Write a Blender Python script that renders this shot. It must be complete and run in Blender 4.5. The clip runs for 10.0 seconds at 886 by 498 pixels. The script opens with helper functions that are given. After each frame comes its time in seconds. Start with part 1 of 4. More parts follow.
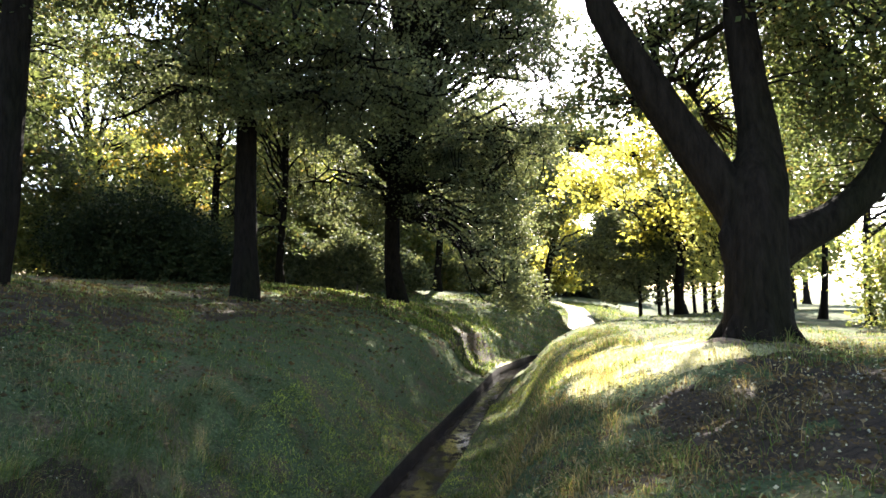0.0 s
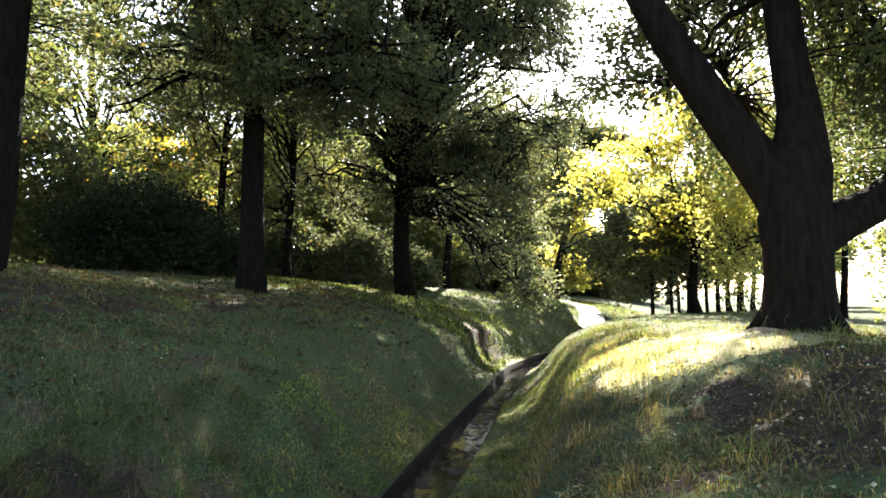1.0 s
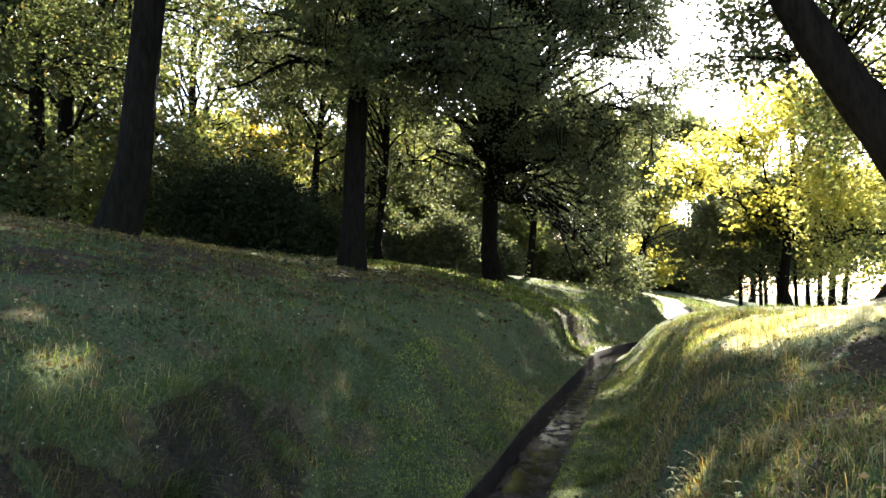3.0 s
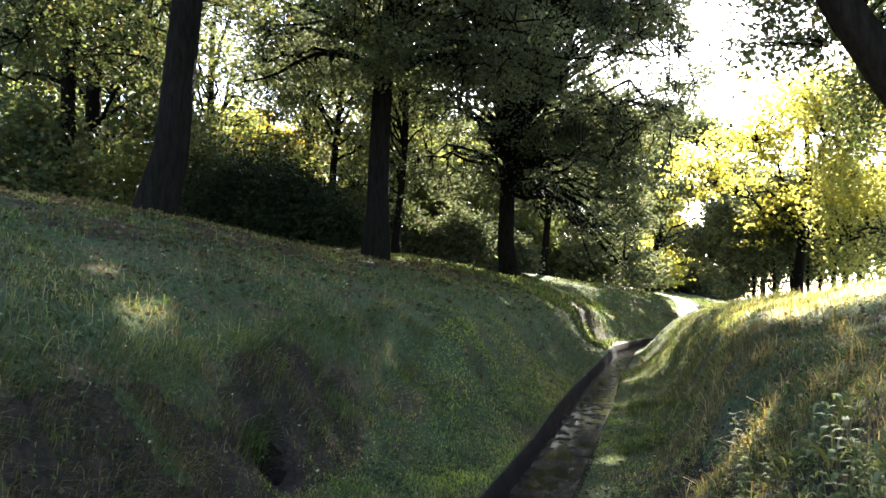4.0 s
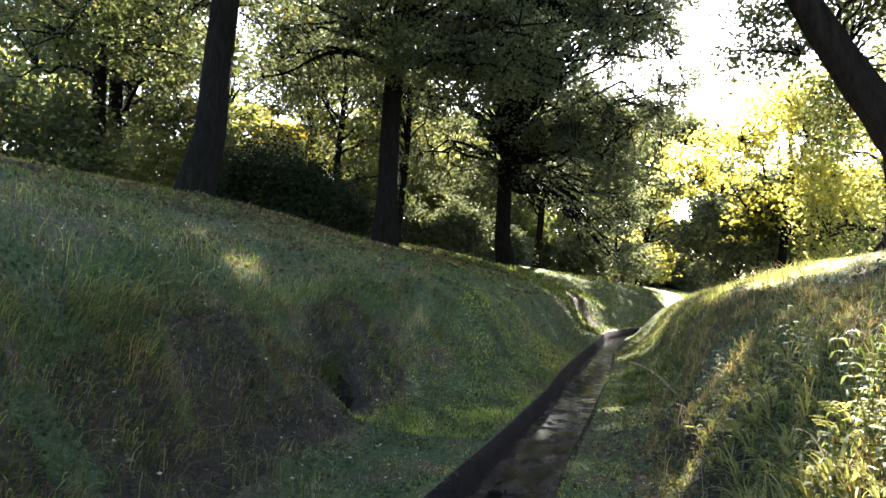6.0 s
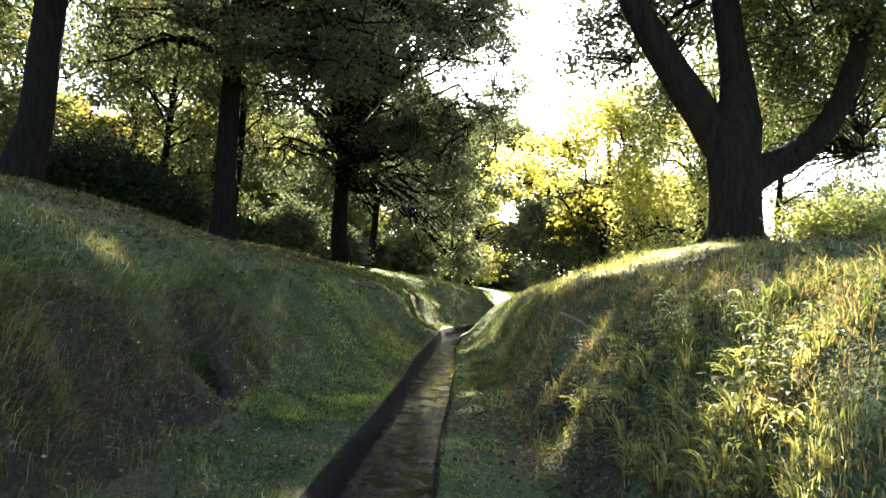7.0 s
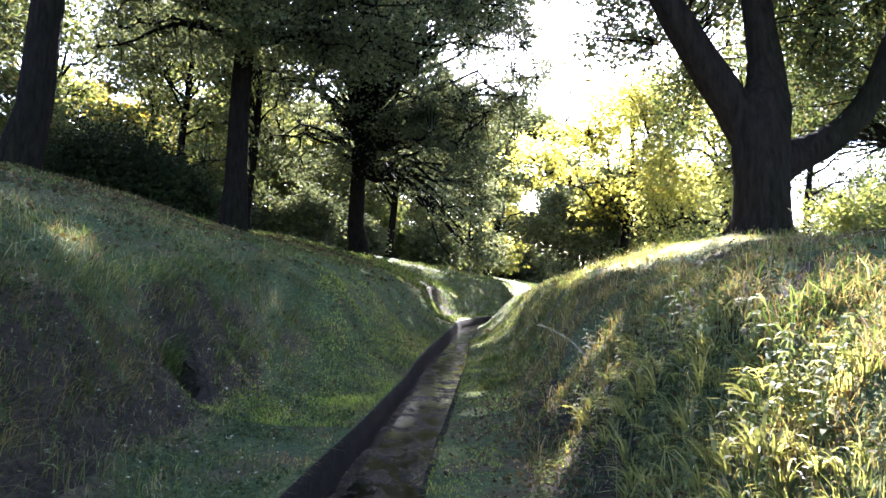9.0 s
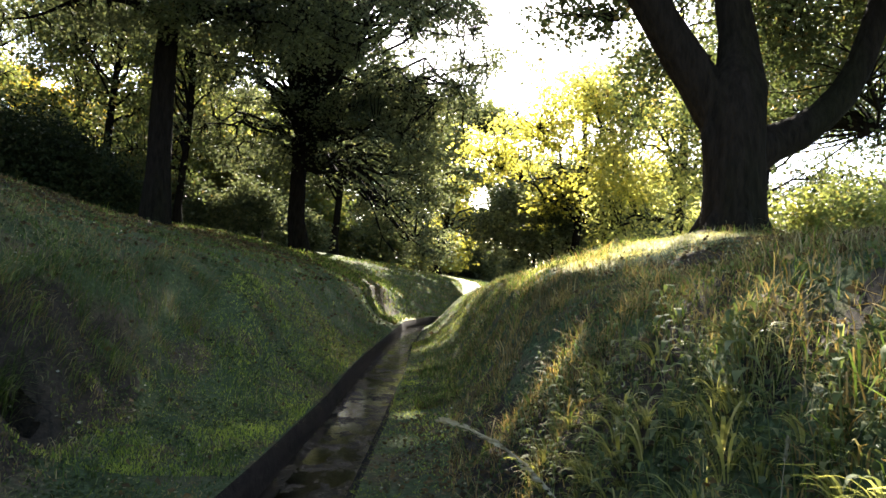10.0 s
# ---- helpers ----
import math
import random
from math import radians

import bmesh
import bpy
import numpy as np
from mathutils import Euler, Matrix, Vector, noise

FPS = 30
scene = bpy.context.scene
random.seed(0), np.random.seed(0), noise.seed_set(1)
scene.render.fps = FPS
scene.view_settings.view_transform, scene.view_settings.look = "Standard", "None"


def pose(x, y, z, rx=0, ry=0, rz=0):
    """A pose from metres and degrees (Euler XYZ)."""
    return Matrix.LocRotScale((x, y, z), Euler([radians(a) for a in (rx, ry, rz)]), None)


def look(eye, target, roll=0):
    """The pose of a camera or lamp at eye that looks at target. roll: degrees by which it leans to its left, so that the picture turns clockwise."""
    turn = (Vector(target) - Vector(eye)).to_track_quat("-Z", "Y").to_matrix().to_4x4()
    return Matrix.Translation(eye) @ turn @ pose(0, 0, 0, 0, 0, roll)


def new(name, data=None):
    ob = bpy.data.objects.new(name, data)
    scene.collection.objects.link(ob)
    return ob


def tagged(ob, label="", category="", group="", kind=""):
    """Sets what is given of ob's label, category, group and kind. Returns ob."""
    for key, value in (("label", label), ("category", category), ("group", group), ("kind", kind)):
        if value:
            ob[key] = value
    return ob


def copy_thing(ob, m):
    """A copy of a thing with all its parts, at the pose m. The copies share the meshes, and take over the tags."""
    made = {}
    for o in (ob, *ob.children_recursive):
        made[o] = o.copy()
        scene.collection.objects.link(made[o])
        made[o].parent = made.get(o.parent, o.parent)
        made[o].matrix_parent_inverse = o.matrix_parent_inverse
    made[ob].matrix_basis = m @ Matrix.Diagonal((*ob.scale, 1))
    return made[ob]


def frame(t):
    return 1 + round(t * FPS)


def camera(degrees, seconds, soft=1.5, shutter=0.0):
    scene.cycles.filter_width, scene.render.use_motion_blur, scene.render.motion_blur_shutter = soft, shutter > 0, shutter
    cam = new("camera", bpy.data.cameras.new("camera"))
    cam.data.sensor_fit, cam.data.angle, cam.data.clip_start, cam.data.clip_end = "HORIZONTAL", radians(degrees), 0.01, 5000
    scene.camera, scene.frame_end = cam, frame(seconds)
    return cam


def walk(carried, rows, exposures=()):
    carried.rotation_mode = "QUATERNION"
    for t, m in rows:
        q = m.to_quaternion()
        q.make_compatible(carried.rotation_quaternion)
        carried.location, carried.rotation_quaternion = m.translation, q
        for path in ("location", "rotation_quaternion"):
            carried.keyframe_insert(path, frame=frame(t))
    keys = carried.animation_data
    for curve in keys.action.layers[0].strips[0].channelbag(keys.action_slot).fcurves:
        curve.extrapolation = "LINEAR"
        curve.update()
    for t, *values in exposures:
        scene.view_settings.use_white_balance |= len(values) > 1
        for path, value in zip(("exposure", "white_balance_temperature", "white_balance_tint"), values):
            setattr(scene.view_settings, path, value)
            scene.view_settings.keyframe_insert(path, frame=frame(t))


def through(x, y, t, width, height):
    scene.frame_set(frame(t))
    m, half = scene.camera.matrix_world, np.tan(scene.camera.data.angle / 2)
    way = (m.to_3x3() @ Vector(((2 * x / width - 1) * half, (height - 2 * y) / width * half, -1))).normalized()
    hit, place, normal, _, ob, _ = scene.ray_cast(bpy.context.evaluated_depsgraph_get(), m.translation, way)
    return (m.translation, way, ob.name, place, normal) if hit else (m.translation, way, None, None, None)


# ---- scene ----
cam = camera(56.14, 10.0, soft=1.6)
PATH = [
    (0, -0.097, 0.249, 3.056, 92.73, -0.15, -0.00),
    (0.5, -0.182, 0.682, 2.952, 92.78, -0.38, -0.21),
    (1, -0.264, 0.937, 2.861, 92.77, -0.53, 0.39),
    (1.5, -0.371, 1.001, 2.774, 92.65, -0.72, 1.60),
    (2, -0.520, 0.957, 2.679, 92.53, -1.14, 2.99),
    (2.5, -0.712, 0.704, 2.584, 92.48, -1.41, 4.45),
    (2.7, -0.796, 0.621, 2.550, 92.29, -1.57, 4.86),
    (3.8, -1.326, 0.314, 2.058, 92.76, -2.26, 5.66),
    (4, -1.399, 0.250, 2.014, 92.69, -2.28, 5.58),
    (4.5, -1.515, -0.038, 1.890, 92.65, -2.47, 5.90),
    (5, -1.607, -0.460, 1.801, 92.49, -2.91, 6.23),
    (5.2, -1.664, -0.597, 1.757, 92.40, -3.02, 6.72),
    (6.3, -1.907, -1.424, 1.571, 92.83, -2.81, 1.37),
    (6.5, -2.070, -1.344, 1.523, 93.11, -2.64, -2.21),
    (7, -2.225, -1.394, 1.411, 93.37, -2.49, -7.29),
    (7.5, -2.160, -1.468, 1.324, 93.12, -2.80, -5.30),
    (8, -1.979, -1.469, 1.321, 92.71, -3.13, -2.36),
    (8.5, -1.880, -1.213, 1.423, 92.46, -3.14, -2.65),
    (9, -1.899, -0.772, 1.483, 92.58, -2.93, -5.67),
    (9.5, -1.680, -0.015, 1.523, 92.70, -3.12, -8.26),
    (10, -1.489, 0.804, 1.563, 92.54, -3.16, -9.04),
]
EXPOSURES = [(0, 3.42, 6200, 16), (0.5, 3.57, 6050, 17), (1.0, 3.35, 6250, 16), (2.5, 3.3, 6250, 15), (4.0, 3.5, 6000, 17), (4.5, 3.7, 5500, 25), (5.0, 4.02, 5450, 32), (6.5, 3.5, 6200, 16), (7.4, 3.5, 6200, 16), (8.0, 4.14, 5350, 33), (8.5, 4.28, 5250, 36), (9.0, 3.78, 5500, 25), (9.5, 3.45, 6200, 15), (10.0, 3.1, 6350, 14)]
walk(cam, [(t, pose(x, y, z, rx, ry, rz)) for t, x, y, z, rx, ry, rz in PATH], EXPOSURES)

# ---- light ----
SUN_AZ, SUN_EL = radians(8.0), radians(34)
SUN = Vector((math.sin(SUN_AZ) * math.cos(SUN_EL), math.cos(SUN_AZ) * math.cos(SUN_EL), math.sin(SUN_EL)))
world = bpy.data.worlds.new("sky")
scene.world = world
world.use_nodes = True
wn, wl = world.node_tree.nodes, world.node_tree.links
sky = wn.new("ShaderNodeTexSky")
sky.sky_type, sky.sun_disc = "NISHITA", False
sky.sun_elevation, sky.sun_rotation = SUN_EL, SUN_AZ
sky.dust_density, sky.air_density = 1.3, 1.0
wl.new(sky.outputs["Color"], wn["Background"].inputs["Color"])
wn["Background"].inputs["Strength"].default_value = 0.08
sun = new("sun", bpy.data.lights.new("sun", "SUN"))
sun.data.energy, sun.data.angle, sun.data.color = 5.0, radians(0.6), (1.0, 0.93, 0.78)
sun.matrix_world = look(SUN * 50, (0, 0, 0))

# ---- materials ----


def material(name):
    m = bpy.data.materials.new(name)
    m.use_nodes = True
    nt = m.node_tree
    return m, nt.nodes, nt.links, nt.nodes["Principled BSDF"]


def noise_node(n, l, scale, detail=5.0, rough=0.6, coords=None):
    t = n.new("ShaderNodeTexNoise")
    t.inputs["Scale"].default_value, t.inputs["Detail"].default_value, t.inputs["Roughness"].default_value = scale, detail, rough
    if coords is None:
        coords = n.new("ShaderNodeTexCoord").outputs["Object"]
    l.new(coords, t.inputs["Vector"])
    return t


def ramp_node(n, l, source, *stops):
    r = n.new("ShaderNodeValToRGB")
    els = r.color_ramp.elements
    while len(els) < len(stops):
        els.new(0.5)
    for e, (p, c) in zip(els, stops):
        e.position, e.color = p, (*c, 1)
    l.new(source, r.inputs["Fac"])
    return r


def mixed(n, l, fac, a, b, blend="MIX"):
    m = n.new("ShaderNodeMix")
    m.data_type, m.blend_type = "RGBA", blend
    if isinstance(fac, float):
        m.inputs[0].default_value = fac
    else:
        l.new(fac, m.inputs[0])
    l.new(a, m.inputs[6])
    l.new(b, m.inputs[7])
    return m.outputs[2]


def bump_node(n, l, height, strength, distance, target):
    b = n.new("ShaderNodeBump")
    b.inputs["Strength"].default_value, b.inputs["Distance"].default_value = strength, distance
    l.new(height, b.inputs["Height"])
    l.new(b.outputs["Normal"], target)
    return b


def leafy(name, dark, light, odd, through=0.45, rough=0.55, gloss=0.35):
    """Leaves and blades: a reflecting face and light that comes through."""
    m, n, l, p = material(name)
    geo = n.new("ShaderNodeNewGeometry")
    r = ramp_node(n, l, geo.outputs["Random Per Island"], (0.0, dark), (0.55, light), (0.85, light), (1.0, odd))
    big = noise_node(n, l, 0.7, 5.0)
    tone = ramp_node(n, l, big.outputs["Fac"], (0.32, (0.55, 0.58, 0.6)), (0.68, (1.38, 1.28, 1.0)))
    mid = noise_node(n, l, 3.4, 4.0)
    blot = ramp_node(n, l, mid.outputs["Fac"], (0.35, (0.66, 0.7, 0.7)), (0.65, (1.28, 1.22, 1.12)))
    col = mixed(n, l, 1.0, mixed(n, l, 1.0, r.outputs["Color"], tone.outputs["Color"], "MULTIPLY"), blot.outputs["Color"], "MULTIPLY")
    l.new(col, p.inputs["Base Color"])
    p.inputs["Roughness"].default_value = rough
    p.inputs["Specular IOR Level"].default_value = gloss
    tr = n.new("ShaderNodeBsdfTranslucent")
    warm = n.new("ShaderNodeRGB")
    warm.outputs[0].default_value = (1.38, 1.36, 0.95, 1)
    l.new(mixed(n, l, 1.0, col, warm.outputs[0], "MULTIPLY"), tr.inputs["Color"])
    mx = n.new("ShaderNodeMixShader")
    mx.inputs[0].default_value = through
    l.new(p.outputs[0], mx.inputs[1])
    l.new(tr.outputs[0], mx.inputs[2])
    l.new(mx.outputs[0], n["Material Output"].inputs["Surface"])
    return m


def bark_material(name, dark, light):
    m, n, l, p = material(name)
    tc = n.new("ShaderNodeTexCoord")
    mp = n.new("ShaderNodeMapping")
    mp.inputs["Scale"].default_value = (1, 1, 0.22)
    l.new(tc.outputs["Object"], mp.inputs["Vector"])
    fine = noise_node(n, l, 14.0, 6.0, 0.65, mp.outputs["Vector"])
    big = noise_node(n, l, 1.3, 3.0, 0.5, mp.outputs["Vector"])
    c = ramp_node(n, l, fine.outputs["Fac"], (0.33, dark), (0.7, light))
    moss = ramp_node(n, l, big.outputs["Fac"], (0.45, (1, 1, 1)), (0.75, (0.75, 0.95, 0.6)))
    l.new(mixed(n, l, 1.0, c.outputs["Color"], moss.outputs["Color"], "MULTIPLY"), p.inputs["Base Color"])
    p.inputs["Roughness"].default_value = 0.95
    p.inputs["Specular IOR Level"].default_value = 0.04
    bump_node(n, l, fine.outputs["Fac"], 0.9, 0.05, p.inputs["Normal"])
    return m


def ground_material():
    m, n, l, p = material("grassy_soil")
    tc = n.new("ShaderNodeTexCoord").outputs["Object"]
    fine, mid, big = noise_node(n, l, 22.0, 6.0, 0.7, tc), noise_node(n, l, 1.7, 5.0, 0.6, tc), noise_node(n, l, 0.35, 4.0, 0.6, tc)
    green = ramp_node(n, l, fine.outputs["Fac"], (0.32, (0.022, 0.031, 0.014)), (0.55, (0.064, 0.084, 0.033)), (0.72, (0.14, 0.165, 0.075)))
    dry = ramp_node(n, l, fine.outputs["Fac"], (0.3, (0.04, 0.03, 0.018)), (0.55, (0.09, 0.068, 0.038)), (0.75, (0.19, 0.15, 0.09)))
    sel = ramp_node(n, l, mid.outputs["Fac"], (0.49, (0, 0, 0)), (0.64, (1, 1, 1)))
    l.new(mixed(n, l, sel.outputs["Color"], green.outputs["Color"], dry.outputs["Color"]), p.inputs["Base Color"])
    p.inputs["Roughness"].default_value = 0.95
    p.inputs["Specular IOR Level"].default_value = 0.06
    bump_node(n, l, fine.outputs["Fac"], 0.8, 0.05, p.inputs["Normal"])
    return m


def soil_material(name, dark, light, gloss=0.08):
    m, n, l, p = material(name)
    fine, big = noise_node(n, l, 18.0, 6.0, 0.7), noise_node(n, l, 2.5, 4.0)
    c = ramp_node(n, l, fine.outputs["Fac"], (0.3, dark), (0.7, light))
    t = ramp_node(n, l, big.outputs["Fac"], (0.35, (0.65, 0.65, 0.65)), (0.65, (1.1, 1.05, 1.0)))
    l.new(mixed(n, l, 1.0, c.outputs["Color"], t.outputs["Color"], "MULTIPLY"), p.inputs["Base Color"])
    p.inputs["Roughness"].default_value = 0.9
    p.inputs["Specular IOR Level"].default_value = gloss
    bump_node(n, l, fine.outputs["Fac"], 0.8, 0.03, p.inputs["Normal"])
    return m


def water_material():
    m, n, l, p = material("stream_water")
    tc = n.new("ShaderNodeTexCoord")
    mp = n.new("ShaderNodeMapping")
    mp.inputs["Scale"].default_value = (1.0, 0.55, 1.0)
    l.new(tc.outputs["Object"], mp.inputs["Vector"])
    a, b = noise_node(n, l, 26.0, 3.0, 0.6, mp.outputs["Vector"]), noise_node(n, l, 4.0, 5.0, 0.7, mp.outputs["Vector"])
    gate = ramp_node(n, l, b.outputs["Fac"], (0.51, (0.012, 0.012, 0.012)), (0.63, (1, 1, 1)))
    h = mixed(n, l, 1.0, a.outputs["Color"], gate.outputs["Color"], "MULTIPLY")
    p.inputs["Base Color"].default_value = (0.008, 0.007, 0.005, 1)
    p.inputs["Roughness"].default_value = 0.03
    p.inputs["IOR"].default_value = 1.33
    p.inputs["Specular IOR Level"].default_value = 0.5
    bump_node(n, l, h, 1.0, 0.1, p.inputs["Normal"])
    return m


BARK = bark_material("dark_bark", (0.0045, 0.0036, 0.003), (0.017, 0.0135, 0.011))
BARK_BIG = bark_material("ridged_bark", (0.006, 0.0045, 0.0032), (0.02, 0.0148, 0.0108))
LEAF_OAK = leafy("oak_leaf", (0.05, 0.068, 0.034), (0.095, 0.12, 0.055), (0.19, 0.14, 0.055), 0.45, 0.5, 0.2)
LEAF_DARK = leafy("dark_leaf", (0.062, 0.077, 0.05), (0.118, 0.14, 0.09), (0.19, 0.19, 0.115), 0.42, 0.6, 0.12)
LEAF_MAPLE = leafy("maple_leaf", (0.25, 0.26, 0.07), (0.42, 0.41, 0.11), (0.52, 0.43, 0.12), 0.62)
LEAF_LIGHT = leafy("light_leaf", (0.11, 0.14, 0.05), (0.18, 0.205, 0.075), (0.31, 0.26, 0.08), 0.5)
LEAF_WILLOW = leafy("willow_leaf", (0.24, 0.27, 0.1), (0.38, 0.39, 0.17), (0.5, 0.46, 0.22), 0.6)
LEAF_GOLD = leafy("golden_leaf", (0.24, 0.2, 0.03), (0.38, 0.29, 0.04), (0.46, 0.28, 0.035), 0.55)
LEAF_FAR = leafy("woodland_leaf", (0.07, 0.09, 0.04), (0.12, 0.14, 0.06), (0.24, 0.19, 0.07), 0.46)
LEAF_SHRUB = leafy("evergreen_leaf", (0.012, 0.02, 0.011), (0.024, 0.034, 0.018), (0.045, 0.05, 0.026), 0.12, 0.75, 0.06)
GRASS = leafy("grass_blade", (0.019, 0.036, 0.011), (0.106, 0.156, 0.038), (0.36, 0.38, 0.17), 0.45, 0.7, 0.07)
VERGE = leafy("verge_grass_blade", (0.13, 0.185, 0.03), (0.33, 0.4, 0.068), (0.46, 0.46, 0.16), 0.45, 0.65, 0.12)
GRASS_DRY = leafy("dry_grass_blade", (0.09, 0.075, 0.04), (0.22, 0.18, 0.1), (0.4, 0.35, 0.21), 0.35, 0.7, 0.1)
WEED = leafy("weed_leaf", (0.06, 0.09, 0.037), (0.17, 0.198, 0.078), (0.26, 0.26, 0.14), 0.48, 0.7, 0.12)
SCARP = soil_material("bank_earth", (0.013, 0.0102, 0.007), (0.062, 0.048, 0.031))
SOIL, WET = soil_material("bare_earth", (0.014, 0.0105, 0.007), (0.075, 0.054, 0.035)), soil_material("wet_earth", (0.006, 0.0055, 0.005), (0.026, 0.0225, 0.02), 0.03)
PALE = soil_material("pale_gravel", (0.36, 0.33, 0.27), (0.56, 0.52, 0.44))
# dry turf whose colour is lifted to carry the sunlight on it
SUNLIT_TURF = soil_material("sunlit_dry_turf", (0.26, 0.24, 0.11), (0.48, 0.44, 0.24))
FOOT = soil_material("trodden_earth", (0.07, 0.05, 0.037), (0.22, 0.16, 0.12))
GROUND, WATER = ground_material(), water_material()
WOOD = bark_material("weathered_wood", (0.05, 0.04, 0.03), (0.14, 0.11, 0.08))

# ---- the lie of the land ----
RIGHT_Y = [-60, -10, 2.3, 3.9, 6.6, 8.5, 10.7, 13.5, 16, 21.8, 24.5, 30, 35, 38.7, 43, 50, 58, 75, 700]
RIGHT_X = [-9.5, -3.35, -1.8, -1.56, -1.19, -0.88, -0.52, -0.07, 0.33, 1.12, 1.6, 2.55, 4.1, 6.2, 9.4, 14.0, 18.0, 25.0, 25.0]
LEFT_X = [-10.3, -4.15, -2.53, -2.3, -1.86, -1.56, -1.2, -0.83, -0.45, 0.5, 0.94, 1.85, 3.45, 5.5, 8.6, 13.2, 17.2, 24.2, 24.2]
D_LEFT = [0, 0.35, 0.7, 1.0, 1.3, 1.6, 2.0, 2.5, 3.0, 4.0, 5.0, 6.5, 8, 10, 15, 30, 600]
Z_LEFT = {4: [0.26, 0.22, 0.2, 0.22, 0.3, 0.66, 1.3, 1.68, 1.98, 2.28, 2.44, 2.7, 2.98, 3.23, 3.38, 3.5, 3.6],
          8: [0.22, 0.22, 0.23, 0.27, 0.38, 0.72, 1.34, 1.71, 2.0, 2.3, 2.53, 2.83, 3.13, 3.33, 3.43, 3.5, 3.6],
          13: [0.24, 0.4, 0.66, 1.05, 1.4, 1.62, 1.78, 1.95, 2.07, 2.34, 2.64, 2.99, 3.25, 3.4, 3.45, 3.5, 3.6],
          22: [0.24, 0.38, 0.65, 1.0, 1.3, 1.52, 1.73, 1.93, 2.06, 2.28, 2.48, 2.76, 3.0, 3.25, 3.35, 3.45, 3.6],
          31: [0.25, 0.28, 0.36, 0.75, 1.4, 1.58, 1.8, 2.0, 2.15, 2.42, 2.64, 2.93, 3.1, 3.3, 3.4, 3.5, 3.6],
          39: [0.25, 0.28, 0.34, 0.44, 0.6, 0.8, 1.0, 1.2, 1.38, 1.7, 1.95, 2.3, 2.65, 3.0, 3.3, 3.5, 3.5],
          60: [0.3, 0.35, 0.4, 0.5, 0.6, 0.7, 0.85, 1.0, 1.15, 1.4, 1.6, 1.85, 2.05, 2.3, 2.8, 3.2, 3.3]}
D_RIGHT = [0, 0.3, 0.6, 0.9, 1.15, 1.4, 1.7, 2.0, 2.5, 3.3, 4, 6, 9, 15, 30, 600]
Z_RIGHT = {4: [0.04, 0.07, 0.11, 0.21, 0.52, 0.96, 1.44, 1.74, 1.9, 2.04, 2.14, 2.25, 2.25, 2.1, 2.0, 1.9],
           12: [0.04, 0.08, 0.13, 0.26, 0.58, 1.08, 1.52, 1.79, 1.98, 2.15, 2.25, 2.25, 2.2, 2.1, 2.0, 1.9],
           30: [0.05, 0.2, 0.5, 0.85, 1.1, 1.3, 1.45, 1.58, 1.72, 1.85, 1.9, 1.95, 1.95, 1.9, 1.9, 1.9],
           60: [0.3, 0.4, 0.6, 0.8, 1.0, 1.1, 1.25, 1.35, 1.5, 1.6, 1.65, 1.7, 1.7, 1.7, 1.8, 1.9]}


# x, y, reach, depth, size of the mouth
HOLLOWS = [(-3.42, 6.95, 0.24, 0.3, 1.2)]


def table(d, y, where, rows):
    keys = sorted(rows)
    y = np.clip(y, keys[0], keys[-1])
    out = np.zeros(np.broadcast(d, y).shape)
    for a, b in zip(keys, keys[1:]):
        f = np.clip((y - a) / (b - a), 0, 1)
        f = f * f * (3 - 2 * f)
        here = (y >= a) & ((y < b) | (b == keys[-1]))
        out = np.where(here, (1 - f) * np.interp(d, where, rows[a]) + f * np.interp(d, where, rows[b]), out)
    return out


def wobble(x, y, s, seed):
    """Smooth unevenness between about -1 and 1."""
    k = np.random.default_rng(seed)
    out = 0
    for _ in range(7):
        a, f, p = k.uniform(0, 2 * np.pi), s * k.uniform(0.5, 2.2), k.uniform(0, 2 * np.pi)
        out = out + np.sin(f * (x * np.cos(a) + y * np.sin(a)) + p)
    return out / 4.0


